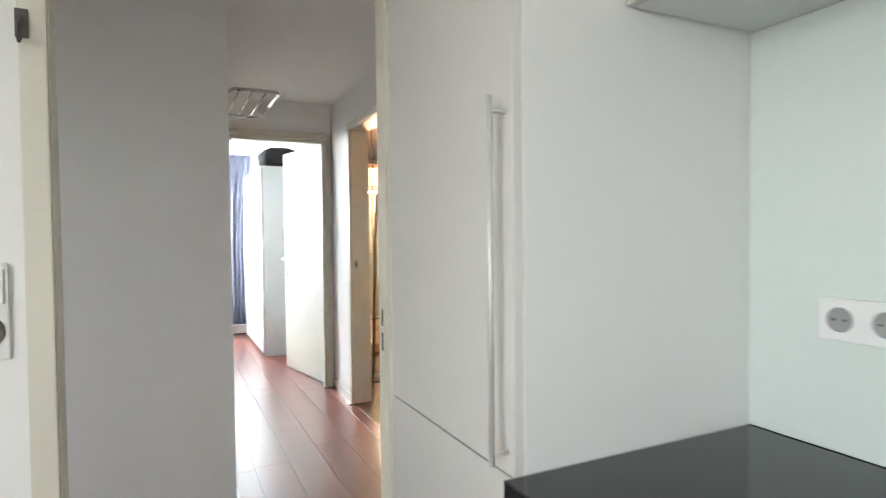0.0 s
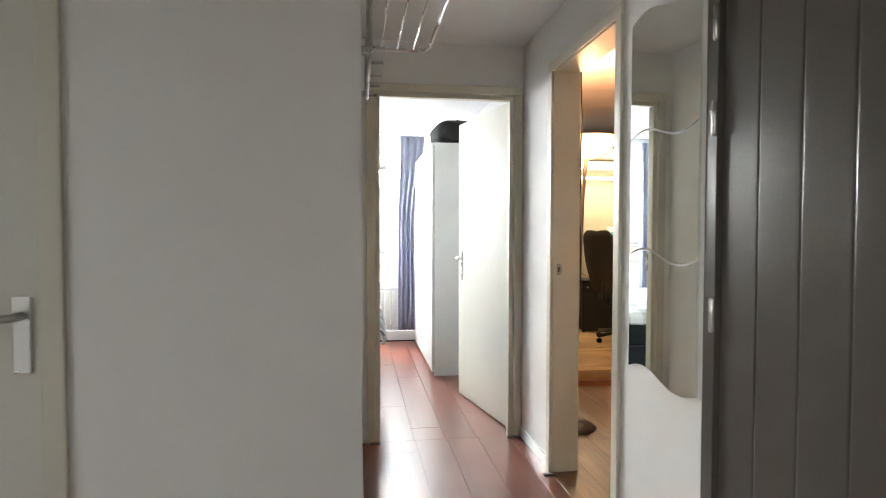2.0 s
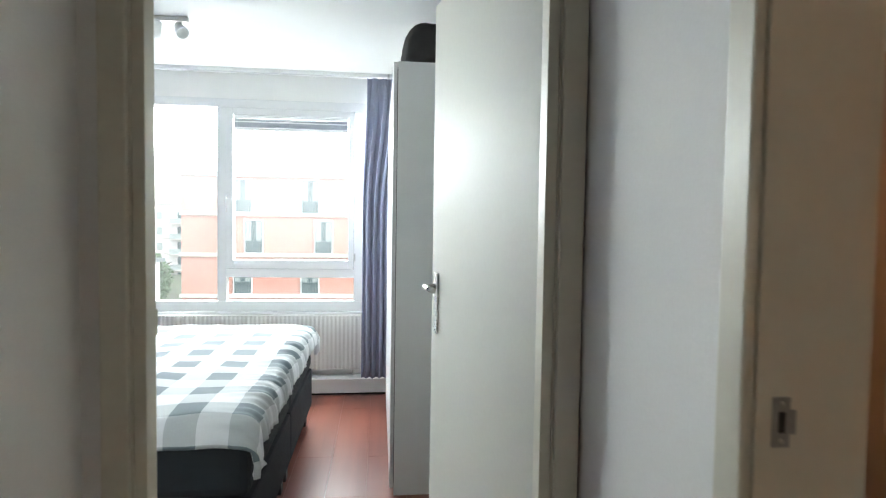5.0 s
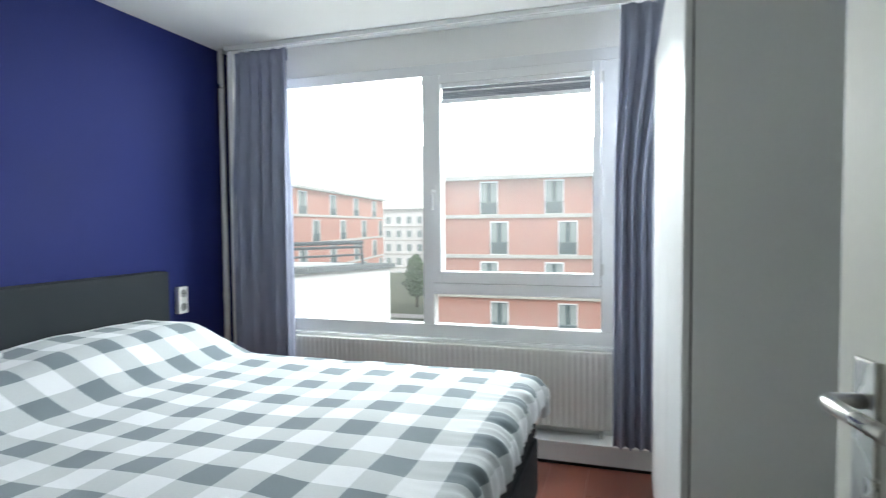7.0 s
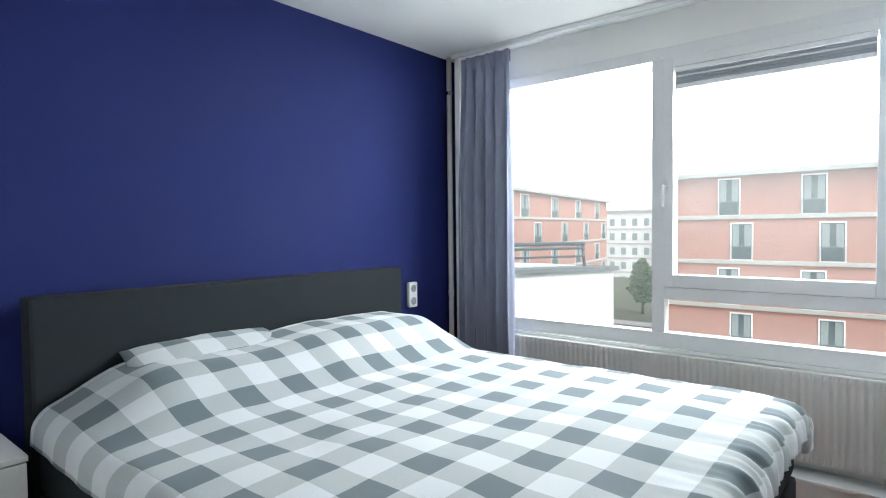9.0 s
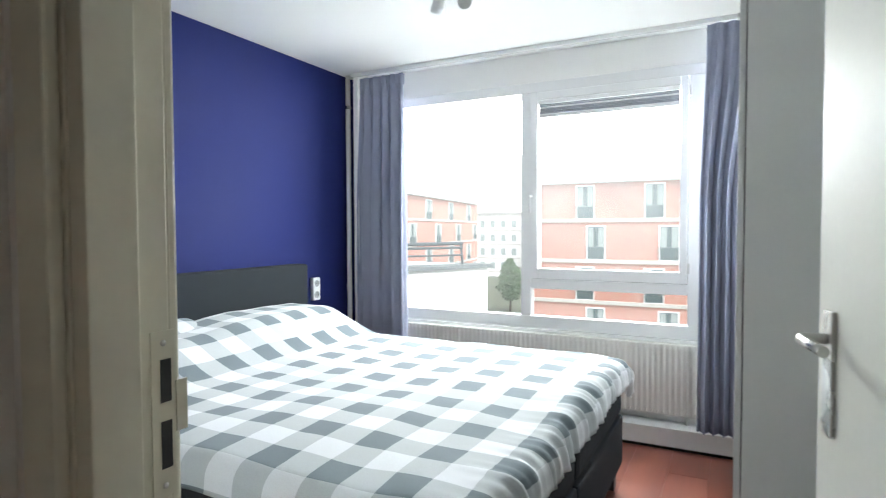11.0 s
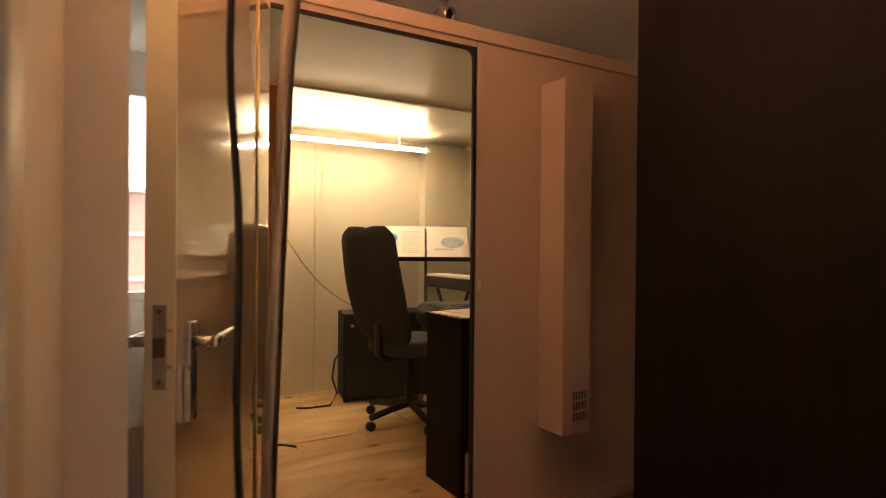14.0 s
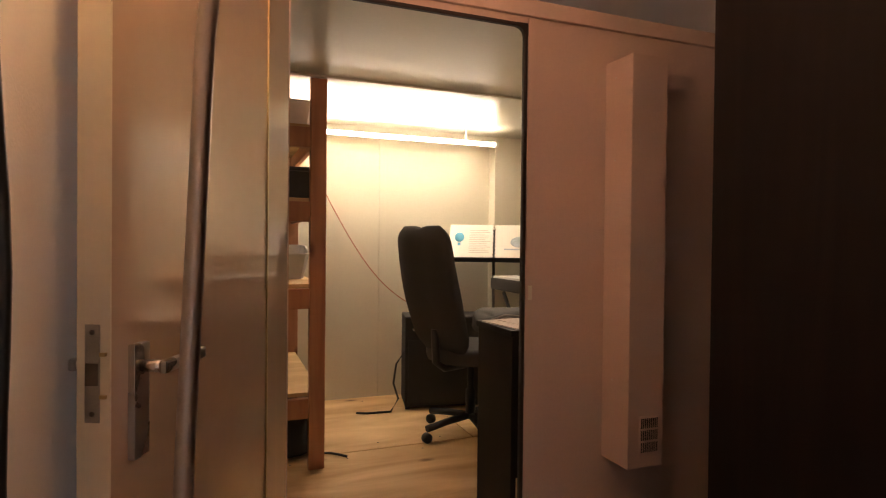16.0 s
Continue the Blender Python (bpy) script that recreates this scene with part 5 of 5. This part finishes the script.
part("case", boxes((-0.06, 0.06, 0, 0.12, 0.0, 0.22), bevel=0.006), BLACK, lt)
part("grille", boxes((-0.05, 0.05, -0.004, -0.0005, 0.012, 0.208), bevel=0.001), BLACKF, lt)
sst = thing("speaker_shelf", (3.47, 2.48, BF), "black stand under the small speaker", "stand")
part("column", boxes((-0.05, 0.05, -0.05, 0.05, 0, 0.74), bevel=0.004), BLACK, sst)
part("top", boxes((-0.12, 0.12, -0.1, 0.1, 0.7405, 0.762), bevel=0.003), BLACK, sst)

am = thing("guitar_amplifier", pose(2.58, 2.93, BF, 0, 0, -12), "black amplifier case standing on the plywood floor", "amplifier")
part("case", boxes((-0.14, 0.56, -0.14, 0.14, 0.012, 0.60), bevel=0.012), BLACKF, am)
part("grille", boxes((-0.12, 0.54, -0.147, -0.141, 0.04, 0.45), bevel=0.002), BLACK, am)
for k in range(3):
    bm = bmesh.new()
    lathe(bm, [(0, 0), (0.012, 0), (0.010, 0.014), (0, 0.015)], sides=12)
    kn = part("knob", bm, STEEL, am)
    kn.matrix_local = pose(-0.08 + k * 0.07, -0.1415, 0.52, 90, 0, 0)
for x in (-0.12, 0.54):
    for y in (-0.12, 0.12):
        part("foot", boxes((x - 0.015, x + 0.015, y - 0.015, y + 0.015, 0, 0.0125), bevel=0.003), BLACK, am)
bm = bmesh.new()
tube_along(bm, [(2.44, 2.86, 0.50), (2.36, 2.84, 0.40), (2.34, 2.83, 0.28), (2.37, 2.82, 0.18), (2.31, 2.78, 0.115), (2.16, 2.80, 0.112), (2.10, 2.83, 0.112)], 0.007, 8)
tagged(part("black_cable", bm, BLACK), "black cable hanging from the amplifier to the floor", "cable")

# ---- study: outside the booth ----
vb = thing("wall_vent_box", (2.645, 0.93, 0.395), "tall cream ventilation box with grille on the booth wall", "vent")
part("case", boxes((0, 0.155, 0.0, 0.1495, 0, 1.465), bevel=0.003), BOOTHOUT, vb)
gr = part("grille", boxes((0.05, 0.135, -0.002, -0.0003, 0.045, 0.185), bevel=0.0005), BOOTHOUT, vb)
for r in range(3):
    for c in range(9):
        part("slot", boxes((0.056 + c * 0.0085, 0.0605 + c * 0.0085, -0.003, -0.0021, 0.055 + r * 0.043, 0.09 + r * 0.043)), BLACK, gr, "dark vent slot" if c == 0 else "")
for z in (0.3, 0.7, 1.1, 1.4):
    bm = bmesh.new()
    lathe(bm, [(0, 0), (0.004, 0), (0.0035, 0.0012), (0, 0.0014)], sides=8)
    s = part("screw", bm, STEEL, vb)
    s.matrix_local = pose(-0.0003, 0.09, z, 0, -90, 0)

bk2 = thing("dark_bookcase", (2.505, -0.75, 0), "tall black-brown bookcase seen from its closed side", "bookcase")
part("side_panel", boxes((0.0, 0.03, 0, 1.19, 0, 2.30), bevel=0.002), DARKWOOD, bk2)
part("side_panel", boxes((0.97, 1.0, 0, 1.19, 0, 2.30), bevel=0.002), DARKWOOD, bk2)
part("back_panel", boxes((0.0305, 0.9695, 0.86, 0.87, 0, 2.30)), DARKWOOD, bk2)
part("front_lining", boxes((0.0305, 0.9695, 0.0, 0.01, 0, 2.30)), DARKWOOD, bk2)
for z in (0.0, 0.38, 0.76, 1.14, 1.52, 1.90, 2.275):
    part("shelf", boxes((0.0305, 0.9695, 0.8705, 1.185, z, z + 0.022), bevel=0.001), DARKWOOD, bk2)
rnd = random.Random(5)
BOOKM = [material("book_cover_" + n, c, 0.55, vary=0.1, scale=12) for n, c in (("red", (0.20, 0.03, 0.025)), ("brown", (0.16, 0.08, 0.04)), ("cream", (0.45, 0.40, 0.30)), ("blue", (0.04, 0.06, 0.14)), ("green", (0.04, 0.09, 0.05)))]
for z in (0.022, 0.402, 0.782, 1.162, 1.542, 1.922):
    x = 0.033
    while x < 0.55:
        w = rnd.uniform(0.018, 0.05)
        h = rnd.uniform(0.2, 0.32)
        d = rnd.uniform(0.24, 0.33)
        b = thing("book", (2.505 + x, -0.75 + 1.215 - d, z), "hardback book standing in the dark bookcase", "book", "books in the bookcase")
        part("cover", boxes((0, w - 0.001, 0, d, 0, h), bevel=0.0015), rnd.choice(BOOKM), b)
        part("pages", boxes((0.003, w - 0.004, 0.003, d - 0.004, h, h + 0.0012)), PAPER, b)
        x += w

ul = thing("floor_uplighter", (1.243, 0.08, 0), "steel floor uplighter with frosted bowl shade, lit", "floor lamp")
bm = bmesh.new()
lathe(bm, [(0.0, 0.0), (0.135, 0.0), (0.14, 0.008), (0.12, 0.024), (0.06, 0.034), (0.02, 0.05), (0.0, 0.05)], sides=36)
part("base", bm, DARKDOOR, ul, "dark round weighted base")
bm = bmesh.new()
tube_along(bm, [(0, 0, 0.04), (0.028, 0.010, 0.9), (0.050, 0.015, 1.45), (0.063, 0.018, 1.6), (0.08, 0.02, 1.73)], 0.0125, 14)
part("pole", bm, POLE, ul, "brushed steel pole")
FROST = bpy.data.materials.new("frosted_glass_shade")
FROST.use_nodes = True
fb = FROST.node_tree.nodes["Principled BSDF"]
fb.inputs["Base Color"].default_value = (0.9, 0.82, 0.68, 1)
fb.inputs["Roughness"].default_value = 0.4
fb.inputs["Transmission Weight"].default_value = 0.3
fb.inputs["Emission Color"].default_value = (1.0, 0.62, 0.27, 1)
fb.inputs["Emission Strength"].default_value = 0.22
bm = bmesh.new()
lathe(bm, [(0.03, 0.0), (0.08, 0.012), (0.135, 0.045), (0.175, 0.095), (0.19, 0.135), (0.184, 0.135), (0.168, 0.095), (0.13, 0.05), (0.075, 0.02), (0.03, 0.01)], (0.08, 0.02, 1.725), 40)
part("shade", bm, FROST, ul, "frosted glass bowl shade")
bm = bmesh.new()
cpts = []
for i in range(46):
    t = i / 45
    cpts.append((1.164 + 0.004 * math.sin(17 * t + 1) + 0.003 * math.sin(41 * t) - 0.022 * max(0.0, 0.36 - t) / 0.36, -0.195 + 0.006 * math.cos(9 * t), 0.006 + (H - 0.008) * t))
tube_along(bm, cpts, 0.0042, 6)
tagged(part("hanging_cable", bm, BLACK), "black cable hanging from the study ceiling to the floor", "cable")
lamp("uplighter_bulb", "POINT", Matrix.Translation((1.323, 0.10, 1.84)), 4.2, (1.0, 0.48, 0.26), radius=0.05)

cs = thing("ceiling_spot", (2.44, 1.56, H), "small steel ceiling spotlight with black front", "ceiling light")
part("mount", boxes((-0.03, 0.03, -0.03, 0.03, -0.02, -0.001), bevel=0.004), STEEL, cs)
bm = bmesh.new()
tube_along(bm, [(0, 0, -0.02), (0, 0, -0.05)], 0.006, 8)
part("arm", bm, STEEL, cs)
bm = bmesh.new()
lathe(bm, [(0.0, 0.055), (0.025, 0.05), (0.034, 0.03), (0.036, -0.045), (0.031, -0.045), (0.029, -0.02), (0.0, -0.018)], sides=24)
sh2 = part("spot_head", bm, STEEL, cs, "steel spotlight head")
sh2.matrix_local = pose(0.0, 0.0, -0.09, -70, 0, 20)
bm = bmesh.new()
lathe(bm, [(0.0, -0.019), (0.0285, -0.021), (0.0285, -0.030), (0.0, -0.028)], sides=20)
sf = part("bulb_face", bm, BLACK, cs, "black bulb face")
sf.matrix_local = pose(0.0, 0.0, -0.09, -70, 0, 20)

w2 = thing("window_2", (0, 0, 0), "narrow white window beside the booth", "window", kind="structure")
part("jamb", bar(1.075, 1.12, 0.80, 2.15), UPVC, w2)
part("jamb", bar(1.44, 1.48, 0.80, 2.15), UPVC, w2)
part("frame_head", bar(1.12, 1.44, 2.10, 2.15), UPVC, w2)
part("frame_foot", bar(1.12, 1.44, 0.80, 0.86), UPVC, w2)
pane(1.115, 1.445, 0.855, 2.105, WY + 0.012, w2)

# ---- outside ----
def brick_mat(name, base, mortar, sx, sz):
    m = bpy.data.materials.new(name)
    m.use_nodes = True
    n, l = m.node_tree.nodes, m.node_tree.links
    b = n["Principled BSDF"]
    b.inputs["Roughness"].default_value = 0.85
    tc = n.new("ShaderNodeTexCoord")
    sep = n.new("ShaderNodeSeparateXYZ")
    l.new(tc.outputs["Object"], sep.inputs[0])
    add = n.new("ShaderNodeMath")
    add.operation = "ADD"
    l.new(sep.outputs["X"], add.inputs[0])
    l.new(sep.outputs["Y"], add.inputs[1])
    cmb = n.new("ShaderNodeCombineXYZ")
    l.new(add.outputs[0], cmb.inputs["X"])
    l.new(sep.outputs["Z"], cmb.inputs["Y"])
    bt = n.new("ShaderNodeTexBrick")
    bt.inputs["Color1"].default_value = (*base, 1)
    bt.inputs["Color2"].default_value = (base[0] * 0.85, base[1] * 0.82, base[2] * 0.82, 1)
    bt.inputs["Mortar"].default_value = (*mortar, 1)
    bt.inputs["Scale"].default_value = 1.0
    bt.inputs["Brick Width"].default_value, bt.inputs["Row Height"].default_value, bt.inputs["Mortar Size"].default_value = sx, sz, 0.012
    l.new(cmb.outputs[0], bt.inputs["Vector"])
    nz = n.new("ShaderNodeTexNoise")
    nz.inputs["Scale"].default_value = 0.35
    l.new(tc.outputs["Object"], nz.inputs["Vector"])
    mr = n.new("ShaderNodeMapRange")
    mr.inputs["To Min"].default_value, mr.inputs["To Max"].default_value = 0.85, 1.15
    l.new(nz.outputs["Fac"], mr.inputs["Value"])
    mul = n.new("ShaderNodeVectorMath")
    mul.operation = "SCALE"
    l.new(bt.outputs["Color"], mul.inputs[0])
    l.new(mr.outputs["Result"], mul.inputs["Scale"])
    l.new(mul.outputs["Vector"], b.inputs["Base Color"])
    return m


BRICK = brick_mat("red_brick", (0.46, 0.19, 0.15), (0.46, 0.33, 0.27), 0.22, 0.075)
GREYB = brick_mat("pale_grey_brick", (0.78, 0.78, 0.77), (0.62, 0.58, 0.57), 0.22, 0.075)
CONC = material("pale_concrete", (0.46, 0.45, 0.42), 0.8, vary=0.1, scale=0.8, fine=12, bump=0.1)
ROOFM = material("grey_roof_edge", (0.40, 0.40, 0.39), 0.7, vary=0.1, scale=0.7, fine=10)
WGLASS = material("dark_window_glass", (0.085, 0.12, 0.125), 0.08, vary=0.2, scale=0.6, fine=3, bump=0)
RAILB = material("grey_green_railing", (0.15, 0.20, 0.21), 0.5, vary=0.08)
NET = material("pale_net_curtain", (0.26, 0.30, 0.30), 0.9, vary=0.15, scale=1.5, fine=8)
RAILM = material("grey_rail_paint", (0.07, 0.085, 0.095), 0.45, vary=0.08)
STUCCO = material("white_render", (0.72, 0.73, 0.73), 0.8, vary=0.05, scale=0.9, fine=30, bump=0.15)
GRASS = material("grass_and_paving", (0.10, 0.115, 0.075), 0.95, vary=0.5, scale=0.12, fine=1.5, bump=0.2)
COPING = material("dark_grey_coping", (0.13, 0.15, 0.155), 0.6, vary=0.1, scale=2, fine=40)
GZ = -9.0


def facade_window(parent, m, w, h, rail=True):
    """A french window on a facade whose plane is local xz, facing -y."""
    f = part("window", boxes((-w / 2, -w / 2 + 0.09, -0.06, 0.04, 0, h), (w / 2 - 0.09, w / 2, -0.06, 0.04, 0, h), (-w / 2, w / 2, -0.06, 0.04, h, h + 0.1), (-w / 2, w / 2, -0.09, 0.04, -0.08, 0)), UPVC, parent, "white framed tall window")
    f.matrix_local = m
    part("pane", boxes((-w / 2 + 0.09, w / 2 - 0.09, -0.012, -0.004, 0, h)), WGLASS, f, "dark reflecting glass")
    for s in (-1, 1):
        part("net_curtain", boxes((s * w * 0.26 - w * 0.14, s * w * 0.26 + w * 0.14, -0.018, -0.0125, h * 0.36, h * 0.98)), NET, f)
    if rail:
        part("railing", boxes((-w / 2, w / 2, -0.12, -0.09, h * 0.36, h * 0.385), *[(-w / 2 + 0.03 + k * (w - 0.06) / 11 - 0.01, -w / 2 + 0.03 + k * (w - 0.06) / 11 + 0.01, -0.115, -0.095, 0.0, h * 0.36) for k in range(12)]), RAILB, f, "grey metal railing")
    return f


def red_building(name, m, width, depth, roof, levels, rows, label, wide=1.42):
    """A flat-roofed brick block; its front is local y=0, x from 0 to width."""
    h = thing(name, m, label, "building")
    part("wall", boxes((0, width, 0, depth, GZ, roof - 0.3)), BRICK, h)
    part("roof", boxes((-0.5, width + 0.5, -0.55, depth + 0.5, roof - 0.3, roof)), ROOFM, h)
    for z in levels:
        part("band", boxes((-0.12, width + 0.12, -0.14, depth + 0.12, z - 0.16, z + 0.12), bevel=0.02), CONC, h, "pale concrete band")
    for z, xs in rows:
        for x in xs:
            facade_window(h, Matrix.Translation((x, 0.0, z)), wide, 2.4)
    return h


rowA = [4.4 + 4.95 * k for k in range(6)]
rowB = [5.2 + 5.15 * k for k in range(5)]
red_building("red_apartment_building", Matrix.Translation((-14.1, 43.0, -0.45)), 32, 14, 5.35, (2.28, -0.78, -3.86, -6.9), ((2.42, rowA), (-0.62, rowB), (-3.70, rowA), (-6.76, rowB)), "red brick apartment building with pale bands and tall windows")
ang2 = math.degrees(math.atan2(38, -6.6))
red_building("red_apartment_building", pose(-32.4, 50.5, 0, 0, 0, ang2), 40, 14, 5.5, (2.35, -0.75, -3.86, -6.9), ((2.48, [4 + 10 * k for k in range(4)]), (-0.62, [8 + 10 * k for k in range(4)]), (-3.72, [4 + 10 * k for k in range(4)]), (-6.76, [8 + 10 * k for k in range(4)])), "red brick apartment block standing along a side street", 2.5)

gbd = thing("grey_apartment_building", (-54, 112, 0), "pale grey apartment building with balconies, far off", "building")
part("wall", boxes((0, 22, 0, 12, GZ, 4.2)), GREYB, gbd)
part("roof", boxes((-0.4, 22.4, -0.4, 12.4, 4.2, 4.6)), ROOFM, gbd)
for lv in range(5):
    z = 1.4 - lv * 2.9
    for k in range(6):
        wn2 = part("window", boxes((1.0 + k * 2.35, 2.05 + k * 2.35, -0.06, 0.02, z, z + 1.45)), NET, gbd, "curtained window")
        part("frame", boxes((0.92 + k * 2.35, 2.13 + k * 2.35, -0.03, 0.03, z - 0.08, z + 1.53)), UPVC, wn2)
    part("band", boxes((0, 15.4, -0.12, 0.0, z - 0.75, z - 0.5)), CONC, gbd, "pale concrete band")
    bl = part("balcony", boxes((15.5, 21.8, -1.5, 0, z - 0.9, z - 0.7)), CONC, gbd, "pale balcony slab")
    part("balustrade", boxes((15.5, 21.8, -1.5, -1.45, z - 0.7, z + 0.25)), NET, bl)
    part("balcony_door", boxes((16.5, 19.5, -0.06, 0.02, z - 0.65, z + 1.55)), WGLASS, gbd)
    part("post", boxes((18.6, 18.8, -1.48, -1.3, z + 0.25, z + 2.0)), CONC, bl)

# neighbouring white terrace with its rail
nb = thing("white_terrace", (-2.2, 6.3, 0), "white rendered terrace with grey coping and rail", "building")


def prism(bm, pts, z0, z1):
    lo = [bm.verts.new((x, y, z0)) for x, y in pts]
    hi = [bm.verts.new((x, y, z1)) for x, y in pts]
    n = len(pts)
    for i in range(n):
        bm.faces.new((lo[i], lo[(i + 1) % n], hi[(i + 1) % n], hi[i]))
    bm.faces.new(hi)
    bm.faces.new(list(reversed(lo)))
    return bm


part("wall", prism(bmesh.new(), [(-0.06, -0.02), (-1.80, -2.80), (-7.0, -2.80), (-7.0, -0.02)], GZ, 0.76), STUCCO, nb)
part("coping", prism(bmesh.new(), [(0.0, 0.0), (-1.74, -2.86), (-7.06, -2.86), (-7.06, 0.06)], 0.765, 0.815), COPING, nb, "grey coping")
part("terrace_floor", prism(bmesh.new(), [(-0.4, -0.25), (-1.95, -2.6), (-6.8, -2.6), (-6.8, -0.25)], 0.816, 0.83), STUCCO, nb, "pale terrace surface")
rl = thing("terrace_rail", (-2.2, 6.3, 0.83), "grey tubular rail on the terrace edge", "railing")
d0, d1 = Vector((-0.28, -0.28, 0)), Vector((-1.9, -2.75, 0))
for zz, rr in ((0.24, 0.022), (0.19, 0.016), (0.10, 0.012)):
    bm = bmesh.new()
    tube_along(bm, [d0 + Vector((0, 0, zz)), d1 + Vector((0, 0, zz))], rr, 8)
    part("rail_tube", bm, RAILM, rl)
for k in range(4):
    p = d0.lerp(d1, k / 3)
    bm = bmesh.new()
    tube_along(bm, [p + Vector((0, 0, -0.012)), p + Vector((-0.04, 0.03, 0.24))], 0.018, 8)
    part("post", bm, RAILM, rl)

structure("ground", boxes((-600, 600, 3.6, 1200, GZ - 0.3, GZ)), GRASS, "grass and paving far below the window", "ground")
structure("ground_path", boxes((-40, -16, 58, 60.5, GZ + 0.002, GZ + 0.03)), CONC, "pale path across the grass", "pavement")


def tree(at, height, seed):
    rnd = random.Random(seed)
    t = thing("tree", at, "small leafy green street tree", "tree")
    bm = bmesh.new()
    tube_along(bm, [(0, 0, 0), (0.03, 0, height * 0.25), (-0.02, 0.03, height * 0.5), (0.0, 0, height * 0.8)], height * 0.022, 8)
    for k in range(9):
        a, z = k * 2.4, height * (0.3 + 0.05 * k)
        tube_along(bm, [(0, 0, z), (math.cos(a) * height * 0.13, math.sin(a) * height * 0.13, z + height * 0.1), (math.cos(a) * height * 0.24, math.sin(a) * height * 0.24, z + height * 0.15)], height * 0.008, 6)
    part("trunk", bm, wood("bark_%d" % seed, (0.05, 0.035, 0.025), (0.10, 0.075, 0.05), 0.9, along=2), t)
    verts, faces = [], []
    for k in range(2600):
        a, u = rnd.random() * math.tau, rnd.random() ** 0.4
        zc = rnd.random()
        rad = height * 0.30 * math.sin(math.pi * (0.12 + 0.86 * zc)) ** 0.7 * (0.75 + 0.45 * noise.noise(Vector((a * 1.3, zc * 4, seed))))
        c = Vector((math.cos(a) * rad * u, math.sin(a) * rad * u, height * (0.22 + 0.78 * zc)))
        d = Vector((rnd.uniform(-1, 1), rnd.uniform(-1, 1), rnd.uniform(-1, 1))).normalized()
        e = d.orthogonal().normalized()
        s = height * rnd.uniform(0.018, 0.034)
        i = len(verts)
        verts += [c - d * s, c + e * s * 0.5, c + d * s, c - e * s * 0.5]
        faces.append((i, i + 1, i + 2, i + 3))
    me = bpy.data.meshes.new("crown")
    me.from_pydata(verts, [], faces)
    me.materials.append(LEAF)
    cr = new("crown", me)
    cr.parent = t
    return t


LEAF = material("green_leaves", (0.085, 0.14, 0.065), 0.7, vary=0.35, scale=2.0, fine=9, bump=0)
tree((-24.3, 66.0, GZ), 6.5, 3)

# ---- floors, last ----
planks("floor_hall", "mahogany red laminate floor in the hall", -1.9, 0.87, -3.30, -0.0, 0.192, 1.29, LAMWOOD, 2)
planks("floor_bedroom", "mahogany red laminate floor in the bedroom", -2.1, 1.0, 0.0, 3.28, 0.192, 1.29, LAMWOOD, 3)
planks("floor_kitchen", "mahogany red laminate floor in the kitchen", -1.9, 0.76, -6.5, -3.30, 0.192, 1.29, LAMWOOD, 4)
planks("floor_study", "light laminate floor in the study", 0.87, 4.0, -1.7, 3.28, 0.192, 1.29, LAMLIGHT, 5)
